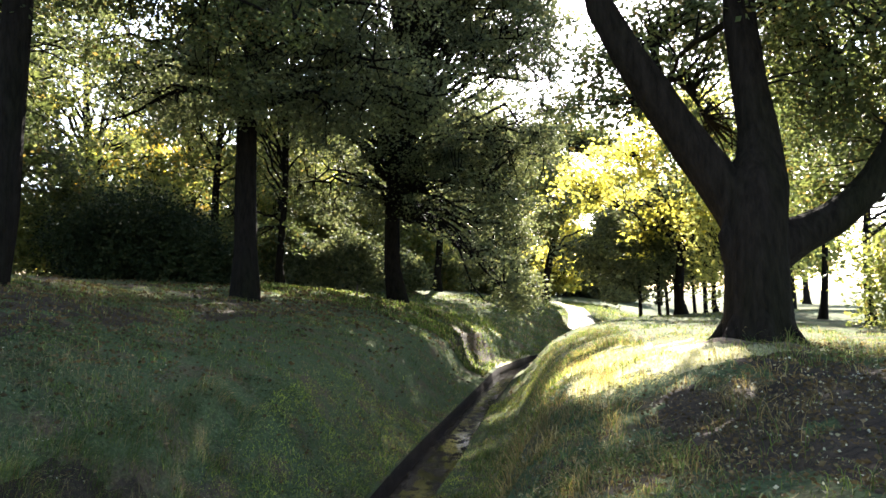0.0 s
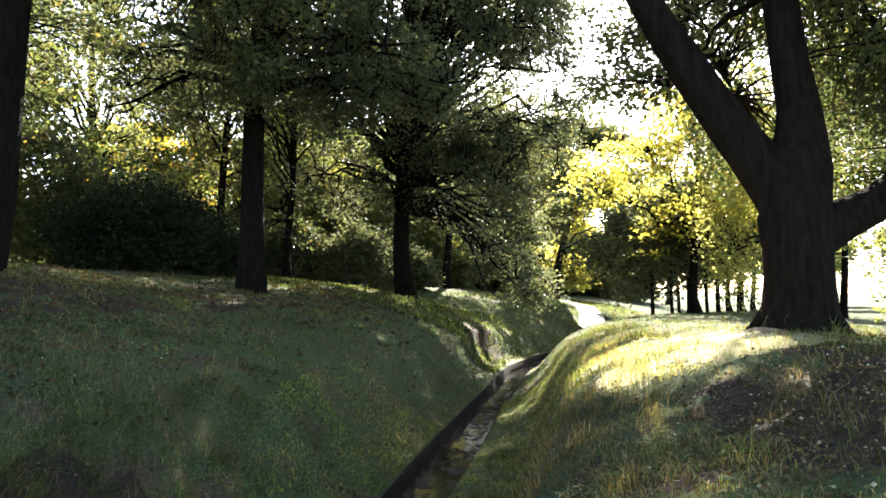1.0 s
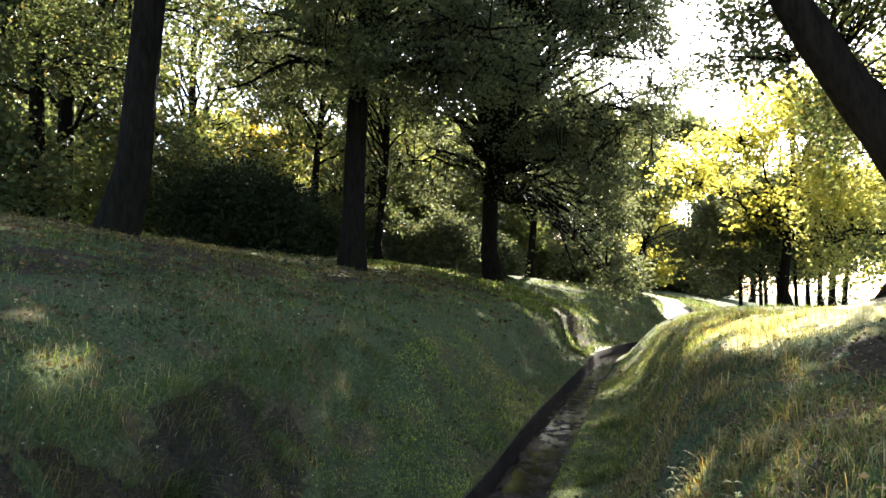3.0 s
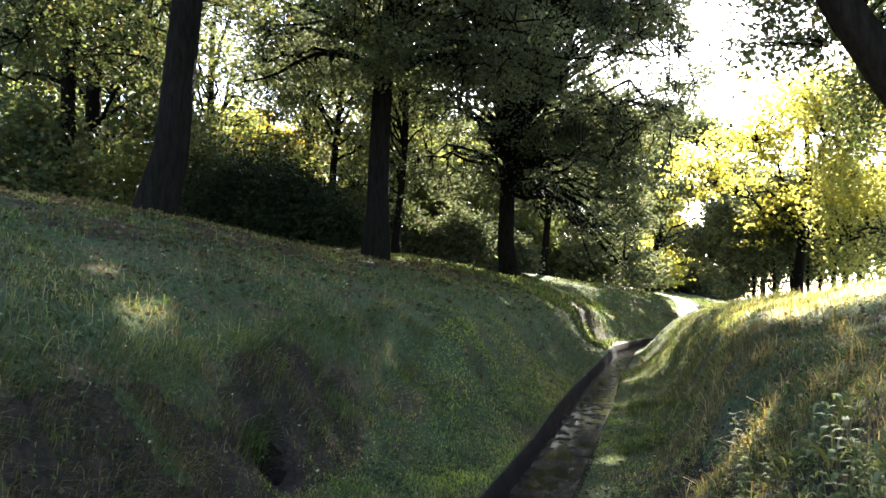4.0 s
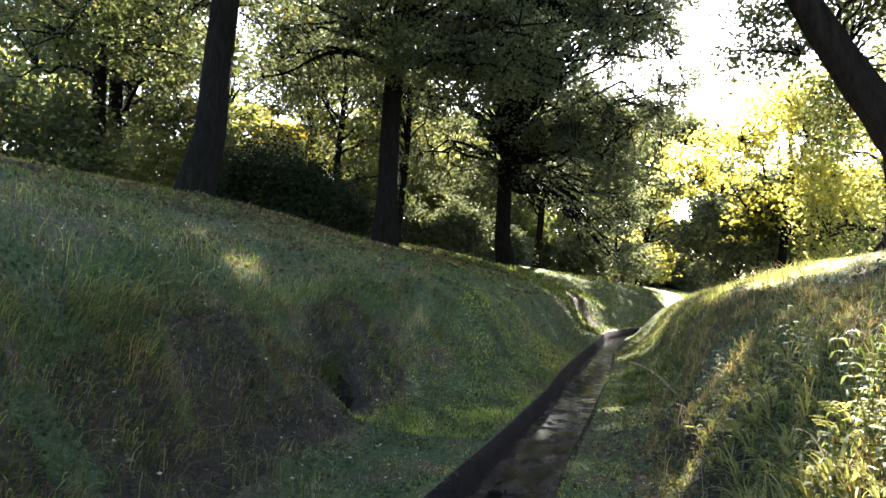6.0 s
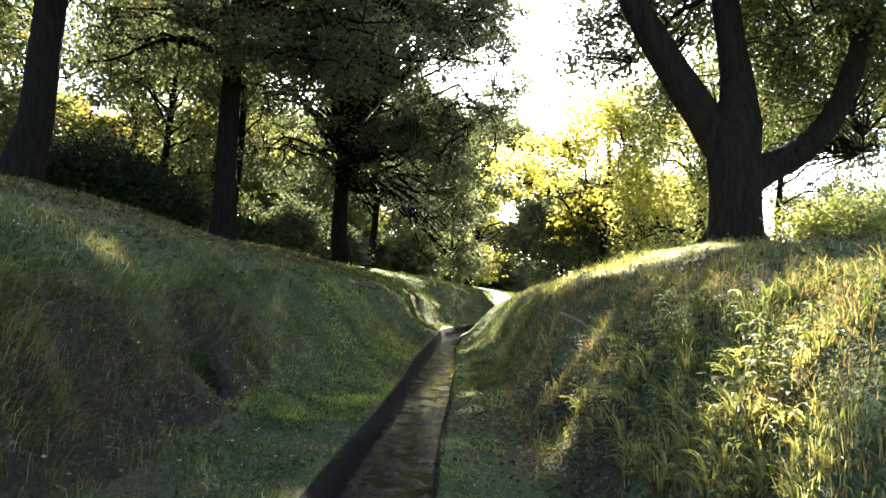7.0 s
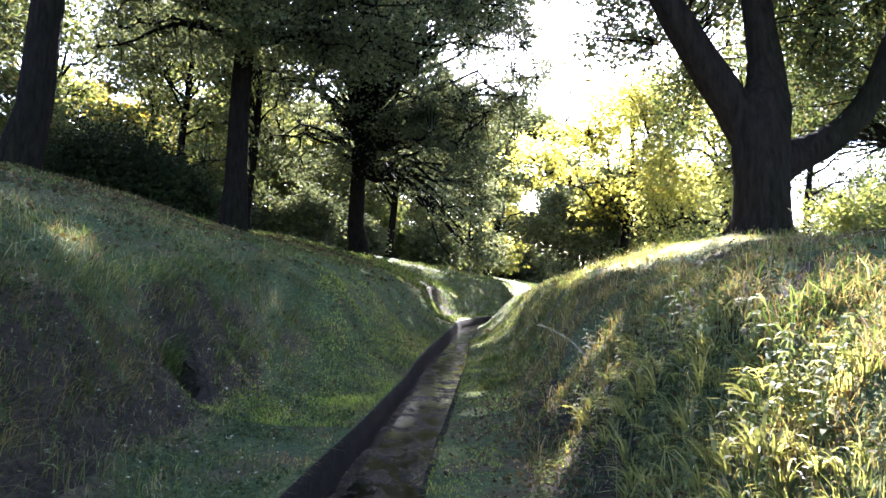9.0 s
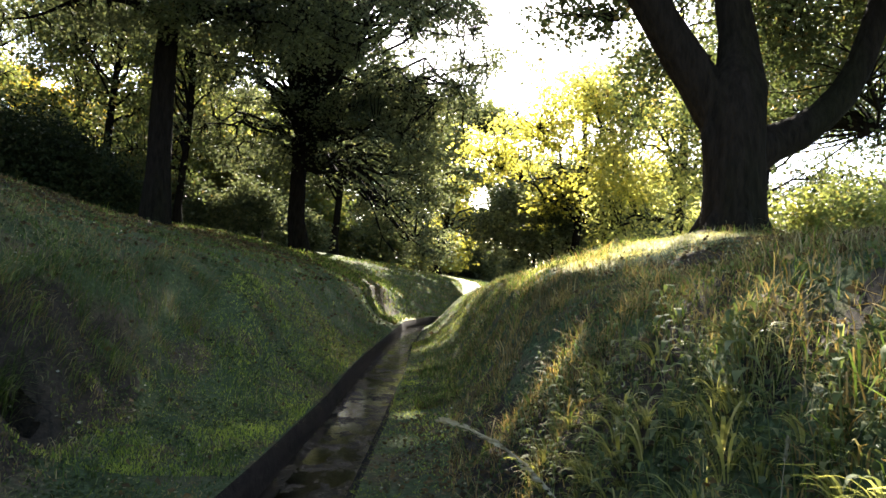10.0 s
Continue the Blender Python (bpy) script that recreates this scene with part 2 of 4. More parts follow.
def land(x, y):
    """Height of the ground."""
    x, y = np.asarray(x, float), np.asarray(y, float)
    xr, xl = np.interp(y, RIGHT_Y, RIGHT_X), np.interp(y, RIGHT_Y, LEFT_X)
    d_l, d_r = np.maximum(xl - x, 0), np.maximum(x - xr, 0)
    ragged = np.clip((14 - y) / 4, 0, 1)
    d_l = d_l + ragged * np.clip(d_l - 0.8, 0, 0.5) * (0.22 * wobble(x, y, 2.2, 31) + 0.14 * wobble(x, y, 6.0, 32))
    d_r = d_r + np.clip((17 - y) / 5, 0.15, 1) * np.clip(d_r - 0.5, 0, 0.4) * (0.2 * wobble(x, y, 2.0, 33) + 0.16 * wobble(x, y, 5.5, 34))
    left, right = table(d_l, y, D_LEFT, Z_LEFT), table(d_r, y, D_RIGHT, Z_RIGHT)
    bed = np.where(x < xl + 0.1, 0.22 - 4.0 * (x - xl), -0.18)
    z = np.where(x <= xl, left, np.where(x >= xr, right, bed))
    z = np.where((x > xr - 0.08) & (x < xr), 0.04 - 2.7 * (xr - x), z)
    away = np.clip(np.where(x < xl, xl - x, x - xr), 0, 3) / 3
    z = z + away * (0.055 * wobble(x, y, 1.6, 3) + 0.03 * wobble(x, y, 5.0, 4) + 0.012 * wobble(x, y, 13.0, 5))
    z = z + 0.16 * np.exp(-((x - 3.5) ** 2 + (y - 10.9) ** 2) / 3.0)
    z = z - 0.2 * np.exp(-((x - 0.3) / 0.8) ** 2 - ((y - 2.0) / 1.3) ** 2)
    z = z - 0.27 * np.exp(-((x - 1.5) / 1.1) ** 2 - ((y - 7.4) / 1.9) ** 2)
    for hx, hy, hr, hd, _ in HOLLOWS:
        z = z - hd * np.exp(-((x - hx) ** 2 + (y - hy) ** 2) / hr ** 2)
    flat = np.clip((y - 80) / 60, 0, 1)
    return z * (1 - flat) + 2.1 * flat


def fast_mesh(name, verts, quads, mats, parent=None, smooth=False, index=None):
    """A mesh of equal polygons from arrays."""
    me = bpy.data.meshes.new(name)
    k = quads.shape[1]
    me.vertices.add(len(verts))
    me.vertices.foreach_set("co", np.ascontiguousarray(verts, np.float32).ravel())
    me.loops.add(quads.size)
    me.loops.foreach_set("vertex_index", np.ascontiguousarray(quads, np.int32).ravel())
    me.polygons.add(len(quads))
    me.polygons.foreach_set("loop_start", np.arange(0, quads.size, k, dtype=np.int32))
    for m in mats if isinstance(mats, (list, tuple)) else [mats]:
        me.materials.append(m)
    if index is not None:
        me.polygons.foreach_set("material_index", np.asarray(index, np.int32))
    me.polygons.foreach_set("use_smooth", np.full(len(quads), smooth))
    me.update(calc_edges=True)
    me.validate()
    ob = new(name, me)
    ob.parent = parent
    return ob


def thing(name, place, label, category, group="", kind=""):
    ob = new(name)
    ob.location = place
    return tagged(ob, label, category, group, kind)


ys = np.concatenate([np.arange(-60, -6, 3.0), np.arange(-6, 2.8, 0.16), np.arange(2.8, 11.5, 0.08), np.arange(11.5, 18, 0.16), np.arange(18, 46, 0.35), np.arange(46, 90, 1.2), np.geomspace(90, 700, 26)])
offs = np.unique(np.concatenate([-np.geomspace(4, 600, 60), np.arange(-4, -2, 0.1), np.arange(-2, -0.8, 0.05), np.arange(-0.8, 0, 0.1), np.arange(0, 0.9, 0.05), np.arange(0.9, 6, 0.11), np.geomspace(6, 600, 60)]))
YY, OO = np.meshgrid(ys, offs, indexing="ij")
XX = np.interp(YY, RIGHT_Y, LEFT_X) + OO
ZZ = land(XX, YY)
nv, nu = XX.shape
gi = np.arange(nv * nu).reshape(nv, nu)
gq = np.stack([gi[:-1, :-1], gi[:-1, 1:], gi[1:, 1:], gi[1:, :-1]], -1).reshape(-1, 4)
oc = ((OO[:-1, :-1] + OO[1:, 1:]) / 2).ravel()
yc = ((YY[:-1, :-1] + YY[1:, 1:]) / 2).ravel()
gm = np.where((oc > -0.02) & (oc < 0.75), 1, 0)
xc = ((XX[:-1, :-1] + XX[1:, 1:]) / 2).ravel()
gm = np.where((yc > 27.5) & (yc < 32.8) & (oc < -0.45) & (oc > -1.7) & (wobble(xc, yc, 2.0, 36) > -0.6), 5, gm)
# pool of sun by the oak, put into the ground's colour
sun_pool = ((xc - 2.7) / 1.7) ** 2 + ((yc - 11.6) / 2.9) ** 2 + 0.5 * wobble(xc, yc, 2.5, 12) + 0.3 * wobble(xc, yc, 7.0, 13)
# sunlit floor at the bend takes the same lightened colour
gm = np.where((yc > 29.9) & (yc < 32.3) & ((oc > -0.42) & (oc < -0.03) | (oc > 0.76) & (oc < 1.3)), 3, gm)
gm = np.where((sun_pool < 1) & (oc > 2.7) & (yc > 9.6 + 0.4 * wobble(xc, yc, 3.0, 91)), 3, gm)
scarp = (oc < -1.25 + 0.2 * wobble(xc, yc, 2.0, 27)) & (oc > -1.95 + 0.2 * wobble(xc, yc, 2.2, 28)) & (yc < 9.0) & (yc > 0.5) & (wobble(xc, yc, 3.0, 26) > -0.75) | (oc < -1.0) & (oc > -1.75) & (yc < 10.0) & (yc > 6.5) & (wobble(xc, yc, 2.4, 21) + 0.5 * wobble(xc, yc, 7.0, 22) > 0.8)
gm = np.where(scarp, 5, gm)
bare = (oc > 1.7) & (oc < 3.0) & (yc < 7.5) & (yc > 3.2) & (wobble(xc, yc, 2.6, 23) + 0.5 * wobble(xc, yc, 7.0, 24) > 0)
gm = np.where(bare, 5, gm)
foot_strip = (oc > 1.5 + 0.08 * wobble(xc, yc, 6.0, 30)) & (oc < 1.95 + 0.08 * wobble(xc, yc, 7.0, 25)) & (yc < 9.0) & (yc > 1.0) & (wobble(xc, yc, 2.8, 29) > -0.6)
gm = np.where(foot_strip, 5, gm)
earth = ((xc - 3.5) / 2.3) ** 2 + ((yc - 6.5) / 2.8) ** 2 + 0.6 * wobble(xc, yc, 2.0, 18)
gm = np.where((earth + 0.5 * wobble(xc, yc, 5.0, 17) < 0.8) & (oc > 2.4) & (gm != 3), 2, gm)
under_trees = (oc < -4.2) & (oc > -9.5) & (yc > 8.5) & (yc < 24) & (wobble(xc, yc, 1.6, 37) + 0.6 * wobble(xc, yc, 5.0, 38) > -0.1)
gm = np.where(under_trees, 2, gm)
foot = np.hypot(xc - 3.75, yc - 10.8) + 0.25 * wobble(xc, yc, 2.2, 15)
gm = np.where((foot < 0.85) & (oc > 1.9), 4, gm)
# holes in the bank are open
solid = np.ones(len(gq), bool)
for hx, hy, hr, hd, hs in HOLLOWS:
    solid &= ((xc - hx) / (0.11 * hs)) ** 2 + ((yc - hy) / (0.13 * hs)) ** 2 > 1
gq, gm = gq[solid], gm[solid]
ground = fast_mesh("ground", np.stack([XX, YY, ZZ], -1).reshape(-1, 3), gq, [GROUND, WET, SOIL, SUNLIT_TURF, FOOT, SCARP], smooth=True, index=gm)
tagged(ground, "grassy banks and meadow with dry leaf litter", "ground", kind="structure")
wy = np.arange(-20, 60, 0.25)
wl_, wr_ = np.interp(wy, RIGHT_Y, LEFT_X) + 0.03, np.interp(wy, RIGHT_Y, RIGHT_X) + 0.02
wv = np.stack([np.stack([wl_ + (wr_ - wl_) * f, wy, np.full(len(wy), 0.0)], -1) for f in (0, 0.33, 0.66, 1)], 1).reshape(-1, 3)
wi = np.arange(len(wy) * 4).reshape(-1, 4)
wq = np.stack([wi[:-1, :-1], wi[:-1, 1:], wi[1:, 1:], wi[1:, :-1]], -1).reshape(-1, 4)
tagged(fast_mesh("water", wv, wq, WATER, smooth=True), "shallow dark stream with glinting ripples", "stream", kind="structure")

# ---- trees ----
# Gaps in the canopy through which the sun reaches the ground: x, y, radius across and along.
SHAFTS = [(2.2, 9.9, 0.9, 1.2), (1.7, 8.1, 0.34, 0.12), (1.45, 7.7, 0.12, 0.2), (2.0, 6.7, 0.25, 0.1), (2.9, 8.75, 0.35, 0.25), (2.3, 8.3, 0.18, 0.2), (2.7, 12.2, 1.4, 1.9), (-0.07, 2.3, 0.5, 0.8), (-0.42, 2.95, 0.12, 0.16), (0.24, 3.5, 0.15, 0.25), (0.18, 3.95, 0.14, 0.16), (0.0, 4.1, 0.14, 0.16), (0.3, 4.7, 0.16, 0.12), (0.02, 5.0, 0.08, 0.1), (0.04, 6.0, 0.12, 0.16), (2.8, 7.3, 0.2, 0.12), (3.3, 8.1, 0.22, 0.1), (0.45, 7.3, 0.22, 0.4), (-0.2, 6.7, 0.15, 0.35), (0.2, 8.4, 0.18, 0.4), (0.0, 12.5, 0.14, 0.22), (-0.25, 10.9, 0.1, 0.16), (-4.4, 6.4, 0.2, 0.4), (-5.2, 6.6, 0.17, 0.2), (1.55, 30.7, 1.3, 0.55), (2.9, 31.2, 0.6, 0.7), 
          (-3.9, 30.4, 1.5, 0.6), (-1.6, 42.0, 1.5, 1.0), (7.4, 55.5, 1.2, 3.0), (7.6, 50.5, 1.2, 3.0), (7.3, 45.5, 1.2, 2.8), (2.2, 36.5, 0.3, 0.4), (3.3, 15.8, 1.2, 1.4)]


def lit(p):
    """Which of these places stand in a gap that lets the sun through."""
    zg = 1.6
    k = (p[:, 2] - zg) / SUN.z
    x, y = p[:, 0] - SUN.x * k, p[:, 1] - SUN.y * k
    hit = np.zeros(len(p), bool)
    edge = 1 + 0.25 * wobble(x, y, 3.0, 9)
    for sx, sy, rx, ry in SHAFTS:
        hit |= ((x - sx) / rx) ** 2 + ((y - sy) / ry) ** 2 < edge
    return hit


def crosses(c):
    """Whether a line of points cuts into such a gap."""
    t = np.linspace(0, len(c) - 1, 5 * len(c))
    return lit(np.stack([np.interp(t, np.arange(len(c)), c[:, i]) for i in range(3)], -1)).any()


def tube(points, radii, sides=6, wave=0.0, seed=0):
    """A tapered limb along points: vertices and quads."""
    pts, rad = np.asarray(points, float), np.asarray(radii, float)
    tang = np.gradient(pts, axis=0)
    tang /= np.linalg.norm(tang, axis=1, keepdims=True) + 1e-9
    ref = np.where(np.abs(tang[:, 2:]) < 0.9, np.array([[0, 0, 1.0]]), np.array([[1.0, 0, 0]]))
    ref = np.repeat(ref[len(ref) // 2][None], len(pts), 0)
    u = np.cross(tang, ref)
    u /= np.linalg.norm(u, axis=1, keepdims=True) + 1e-9
    v = np.cross(tang, u)
    a = np.linspace(0, 2 * np.pi, sides, endpoint=False)
    k = np.random.default_rng(seed)
    r = rad[:, None] * (1 + wave * k.normal(0, 0.5, (len(pts), sides)) + wave * np.sin(3 * a + 1)[None] + 0.6 * wave * np.sin(5 * a)[None])
    ring = pts[:, None] + r[..., None] * (np.cos(a)[None, :, None] * u[:, None] + np.sin(a)[None, :, None] * v[:, None])
    i = np.arange(len(pts) * sides).reshape(len(pts), sides)
    j = np.roll(i, -1, 1)
    q = np.stack([i[:-1], j[:-1], j[1:], i[1:]], -1).reshape(-1, 4)
    return ring.reshape(-1, 3), q


def curve(a, b, sag, n, k, wander=0.0):
    """A bent line from a to b, rising by sag in its middle."""
    t = np.linspace(0, 1, n)[:, None]
    a, b = np.asarray(a, float), np.asarray(b, float)
    out = a + (b - a) * t
    out[:, 2] += sag * np.sin(np.pi * t[:, 0])
    w = k.normal(0, 1, (n, 3)) * wander * np.linalg.norm(b - a)
    w[0] = w[-1] = 0
    return out + w


def leaves(centres, size, k, flat=0.5, droop=0.0):
    """One bent four-cornered leaf at each place: vertices and quads."""
    n = len(centres)
    d = k.normal(0, 1, (n, 3))
    d[:, 2] = d[:, 2] * flat - droop
    d /= np.linalg.norm(d, axis=1, keepdims=True)
    s = np.cross(d, k.normal(0, 1, (n, 3)))
    s /= np.linalg.norm(s, axis=1, keepdims=True) + 1e-9
    nrm = np.cross(d, s)
    z = (size * k.uniform(0.6, 1.3, n))[:, None]
    tip, tail = centres + d * z * 0.6, centres - d * z * 0.5
    a = centres + s * z * 0.36 + nrm * z * 0.12
    b = centres - s * z * 0.36 + nrm * z * 0.12
    v = np.stack([tail, a, tip, b], 1).reshape(-1, 3)
    return v, np.arange(4 * n).reshape(-1, 4)


def stack(pieces):
    vs, qs, at = [], [], 0
    for v, q in pieces:
        vs.append(v)
        qs.append(q + at)
        at += len(v)
    return np.concatenate(vs), np.concatenate(qs)


def crown_tips(k, centre, radius, n, hollow=0.35, gaps=0.0, pads=0.0):
    """Places of the twigs, in an uneven crown."""
    out = []
    while sum(map(len, out)) < n:
        p = k.normal(0, 1, (4 * n, 3))
        p /= np.linalg.norm(p, axis=1, keepdims=True)
        bump = 1 + 0.22 * np.sin(5 * p[:, 0] + 3 * p[:, 2] + centre[0]) * np.cos(4 * p[:, 1] + centre[1]) + 0.12 * np.sin(9 * p[:, 2] + 7 * p[:, 0])
        p *= (bump * (hollow + (1 - hollow) * k.uniform(0, 1, len(p)) ** 0.5))[:, None]
        p = np.asarray(centre) + p * np.asarray(radius)
        keep = wobble(p[:, 0] + 0.7 * p[:, 2], p[:, 1] - 0.5 * p[:, 2], 1.3, int(abs(centre[0] * 7 + centre[1])) + 1) > gaps * 2 - 1.2
        keep &= wobble(p[:, 0] - 0.6 * p[:, 2], p[:, 1] + 0.8 * p[:, 2], 3.2, int(abs(centre[2] * 9 + centre[1])) + 2) > gaps * 1.2 - 1.0
        out.append(p[keep])
    tips = np.concatenate(out)[:n]
    if pads:
        # twigs gather in flat pads round some of the places
        hubs = tips[k.choice(n, max(6, n // 11), False)]
        near = hubs[k.integers(0, len(hubs), n)] + k.normal(0, pads, (n, 3)) * np.array([1, 1, 0.65])
        tips = np.where(k.uniform(0, 1, (n, 1)) < 0.85, near, tips)
    return tips


def tree(name, base, label, trunk, crown, leaf, bark=BARK, seed=1, limbs=9, tips=300, per=26, size=0.16, spread=0.5, hollow=0.35, gaps=0.3,
         fork=0.35, droop=0.0, flare=1.5, lean=(0, 0), extra=(), group="", sides=10, shade=True, sag=0.0, limb_r=0.33, pads=0.55):
    """trunk: height and radius; crown: list of (centre offset from the base, radii, share), with a 1 after lobes added
    overhead for shade.
    """
    k = np.random.default_rng(seed)
    bx, by = base
    bz = float(land(bx, by)) - 0.12
    root = thing(name, (bx, by, bz), label, "tree", group)
    h, r = trunk
    n = 14
    t = np.linspace(0, 1, n)
    line = np.stack([lean[0] * t ** 1.2 * h + 0.05 * h * 0.3 * np.sin(5 * t + seed), lean[1] * t * h, t * h], -1)
    line[0, :2] = 0
    rad = r * (1 - 0.72 * t) * (1 + (flare - 1) * np.exp(-t * h / (1.1 * r)))
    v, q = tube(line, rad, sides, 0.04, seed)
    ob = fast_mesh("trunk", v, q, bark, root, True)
    pieces_leaf, pieces_twig = [], []
    for (cx, cy, cz), radius, share, *high in crown:
        tip = crown_tips(k, (cx, cy, cz), radius, int(tips * share), hollow, gaps, 0.0 if high else pads)
        world_tip = tip + np.array([bx, by, bz])
        free = tip[~lit(world_tip)] if shade else tip
        ends = free[k.choice(len(free), min(max(3, int(limbs * share)), len(free)), False)]
        lines = []
        for e in ends:
            s = np.clip(fork + (0.9 - fork) * np.clip((e[2] / h - fork) / 1.2, 0, 1) * k.uniform(0.5, 1.0), 0.12, 0.95)
            j = s * (n - 1)
            start = np.array([np.interp(j, np.arange(n), line[:, c]) for c in range(3)])
            c = curve(start, e * 0.96 + start * 0.04, sag + 0.12 * np.linalg.norm(e - start), 9, k, 0.025)
            if shade and len(lines) > 2 and crosses(c + np.array([bx, by, bz])):
                continue
            lr = limb_r * np.interp(j, np.arange(n), rad) * np.linspace(1, 0.16, 9) + 0.012
            lines.append((c, lr))
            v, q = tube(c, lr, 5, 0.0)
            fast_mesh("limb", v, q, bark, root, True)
        pool = np.concatenate([c[2:] for c, _ in lines])
        for p in tip[~lit(world_tip)] if shade else tip:
            near = pool[np.argmin(((pool - p) ** 2).sum(1))]
            c = curve(near, p, 0.1 * np.linalg.norm(p - near), 4, k, 0.05)
            if shade and crosses(c + np.array([bx, by, bz])):
                continue
            pieces_twig.append(tube(c, np.array([0.035, 0.026, 0.016, 0.006]) * (0.5 + 0.5 * r / 0.4), 3))
        spots = np.repeat(tip, per // 2 if high else per, 0)
        off = k.normal(0, spread, (len(spots), 3)) * np.array([1, 1, 0.45])
        off[:, 2] -= droop * np.abs(k.normal(0, 1, len(spots)))
        spots = spots + off
        if shade:
            spots = spots[~lit(spots + np.array([bx, by, bz]))]
        pieces_leaf.append(leaves(spots, size * 1.8 if high else size, k, 0.5, droop * 0.5))
    lv, lq = stack(pieces_leaf)
    tv, tq = stack(pieces_twig)
    top = fast_mesh("crown", lv, lq, leaf, root)
    tagged(fast_mesh("branchwork", tv, tq, bark, top), "fine dark twigs inside the crown", kind="stuff")
    return root

# the great tree on the oak's bank


def great_tree():
    k = np.random.default_rng(21)
    bx, by = 4.0, 11.1
    bz = float(land(bx, by)) - 0.15
    root = thing("oak_tree", (bx, by, bz), "massive dark oak with forked trunk on the grassy bank", "tree")
    trunk_line = np.array([[0.02, 0, 0], [0.02, 0.02, 0.18], [0.0, 0.03, 0.4], [0, 0.05, 0.8], [0, 0.1, 1.3], [0.03, 0.2, 1.8], [0.1, 0.3, 2.2], [0.2, 0.4, 2.6], [0.22, 0.5, 3.0], [0.16, 0.6, 3.6], [0.1, 0.8, 4.6], [0.12, 1.0, 6.5], [0.3, 1.2, 9.0]])
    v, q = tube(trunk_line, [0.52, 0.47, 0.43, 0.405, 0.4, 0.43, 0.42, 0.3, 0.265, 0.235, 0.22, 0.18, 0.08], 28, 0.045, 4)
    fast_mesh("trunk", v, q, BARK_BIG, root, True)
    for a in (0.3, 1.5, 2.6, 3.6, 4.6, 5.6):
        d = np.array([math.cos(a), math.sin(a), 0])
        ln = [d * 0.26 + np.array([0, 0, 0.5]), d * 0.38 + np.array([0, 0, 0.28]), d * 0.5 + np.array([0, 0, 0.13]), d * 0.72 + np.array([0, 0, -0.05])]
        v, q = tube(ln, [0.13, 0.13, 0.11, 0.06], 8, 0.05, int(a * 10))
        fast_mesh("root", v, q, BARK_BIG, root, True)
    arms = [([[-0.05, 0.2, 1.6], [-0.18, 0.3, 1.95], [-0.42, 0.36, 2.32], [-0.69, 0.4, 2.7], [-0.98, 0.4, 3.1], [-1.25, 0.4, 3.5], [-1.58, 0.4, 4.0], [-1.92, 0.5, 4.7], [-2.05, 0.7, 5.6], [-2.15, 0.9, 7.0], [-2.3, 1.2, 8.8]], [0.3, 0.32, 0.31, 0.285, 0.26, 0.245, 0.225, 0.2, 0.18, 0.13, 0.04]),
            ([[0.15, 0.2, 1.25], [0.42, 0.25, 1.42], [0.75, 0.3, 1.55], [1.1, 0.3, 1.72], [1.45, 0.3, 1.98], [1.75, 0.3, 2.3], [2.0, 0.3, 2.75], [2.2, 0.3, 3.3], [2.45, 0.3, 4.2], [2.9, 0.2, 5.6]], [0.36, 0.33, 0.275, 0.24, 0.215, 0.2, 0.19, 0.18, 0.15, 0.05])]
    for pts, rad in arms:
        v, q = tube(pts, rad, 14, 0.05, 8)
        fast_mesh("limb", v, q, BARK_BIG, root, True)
    # a healed knot on the trunk's side
    v, q = tube([[-0.26, 0.05, 1.0], [-0.36, 0.0, 1.22], [-0.4, -0.02, 1.5], [-0.32, 0.05, 1.75]], [0.04, 0.11, 0.11, 0.05], 12, 0.1, 3)
    fast_mesh("knot", v, q, BARK_BIG, root, True)
    pool = [np.array(p)[4:] for p, _ in arms] + [trunk_line[8:]]
    seen = [crown_tips(k, (0.4, 2.2, 8.8), (2.5, 4.2, 2.6), 380, 0.3, 0.3, 0.5), crown_tips(k, (4.6, 3.2, 6.8), (3.6, 3.0, 3.6), 540, 0.3, 0.2, 0.5), crown_tips(k, (2.9, 0.8, 6.4), (3.4, 3.4, 3.4), 680, 0.3, 0.25, 0.5), crown_tips(k, (1.4, 4.0, 4.4), (2.6, 2.2, 2.0), 260, 0.3, 0.25, 0.4),
            crown_tips(k, (3.2, 2.5, 3.2), (2.2, 1.6, 1.4), 110, 0.3, 0.3, 0.4), crown_tips(k, (-1.2, 3.0, 4.4), (0.9, 1.4, 1.2), 70, 0.2, 0.3)]
    seen.append(crown_tips(k, (5.5, 9.0, 4.9), (2.0, 2.5, 1.5), 200, 0.3, 0.2, 0.4))
    seen.append(crown_tips(k, (6.6, 4.5, 6.4), (2.8, 3.0, 3.4), 300, 0.3, 0.2, 0.5))
    # upper lobes out of view, added to keep light off the banks
    high = [crown_tips(k, (-0.6, 8.5, 12.0), (5.2, 4.5, 2.2), 800, 0.2, 0.1), crown_tips(k, (1.2, -4.5, 10.0), (5.0, 4.0, 1.8), 460, 0.2, 0.15), crown_tips(k, (5.5, -3.0, 8.0), (3.0, 4.0, 2.0), 260, 0.2, 0.15)]
    tips = np.concatenate(seen + high)
    fine = len(np.concatenate(seen))
    free = tips[~lit(tips + np.array([bx, by, bz]))]
    for e in free[k.choice(len(free), 60, False)]:
        allp = np.concatenate(pool)
        near = allp[np.argmin(((allp - e) ** 2).sum(1))]
        c = curve(near, e, 0.3, 8, k, 0.03)
        if crosses(c + np.array([bx, by, bz])):
            continue
        v, q = tube(c, np.linspace(0.07, 0.018, 8), 5)
        fast_mesh("limb", v, q, BARK_BIG, root, True)
        pool.append(c[2:])
    allp = np.concatenate(pool)
    twigs = []
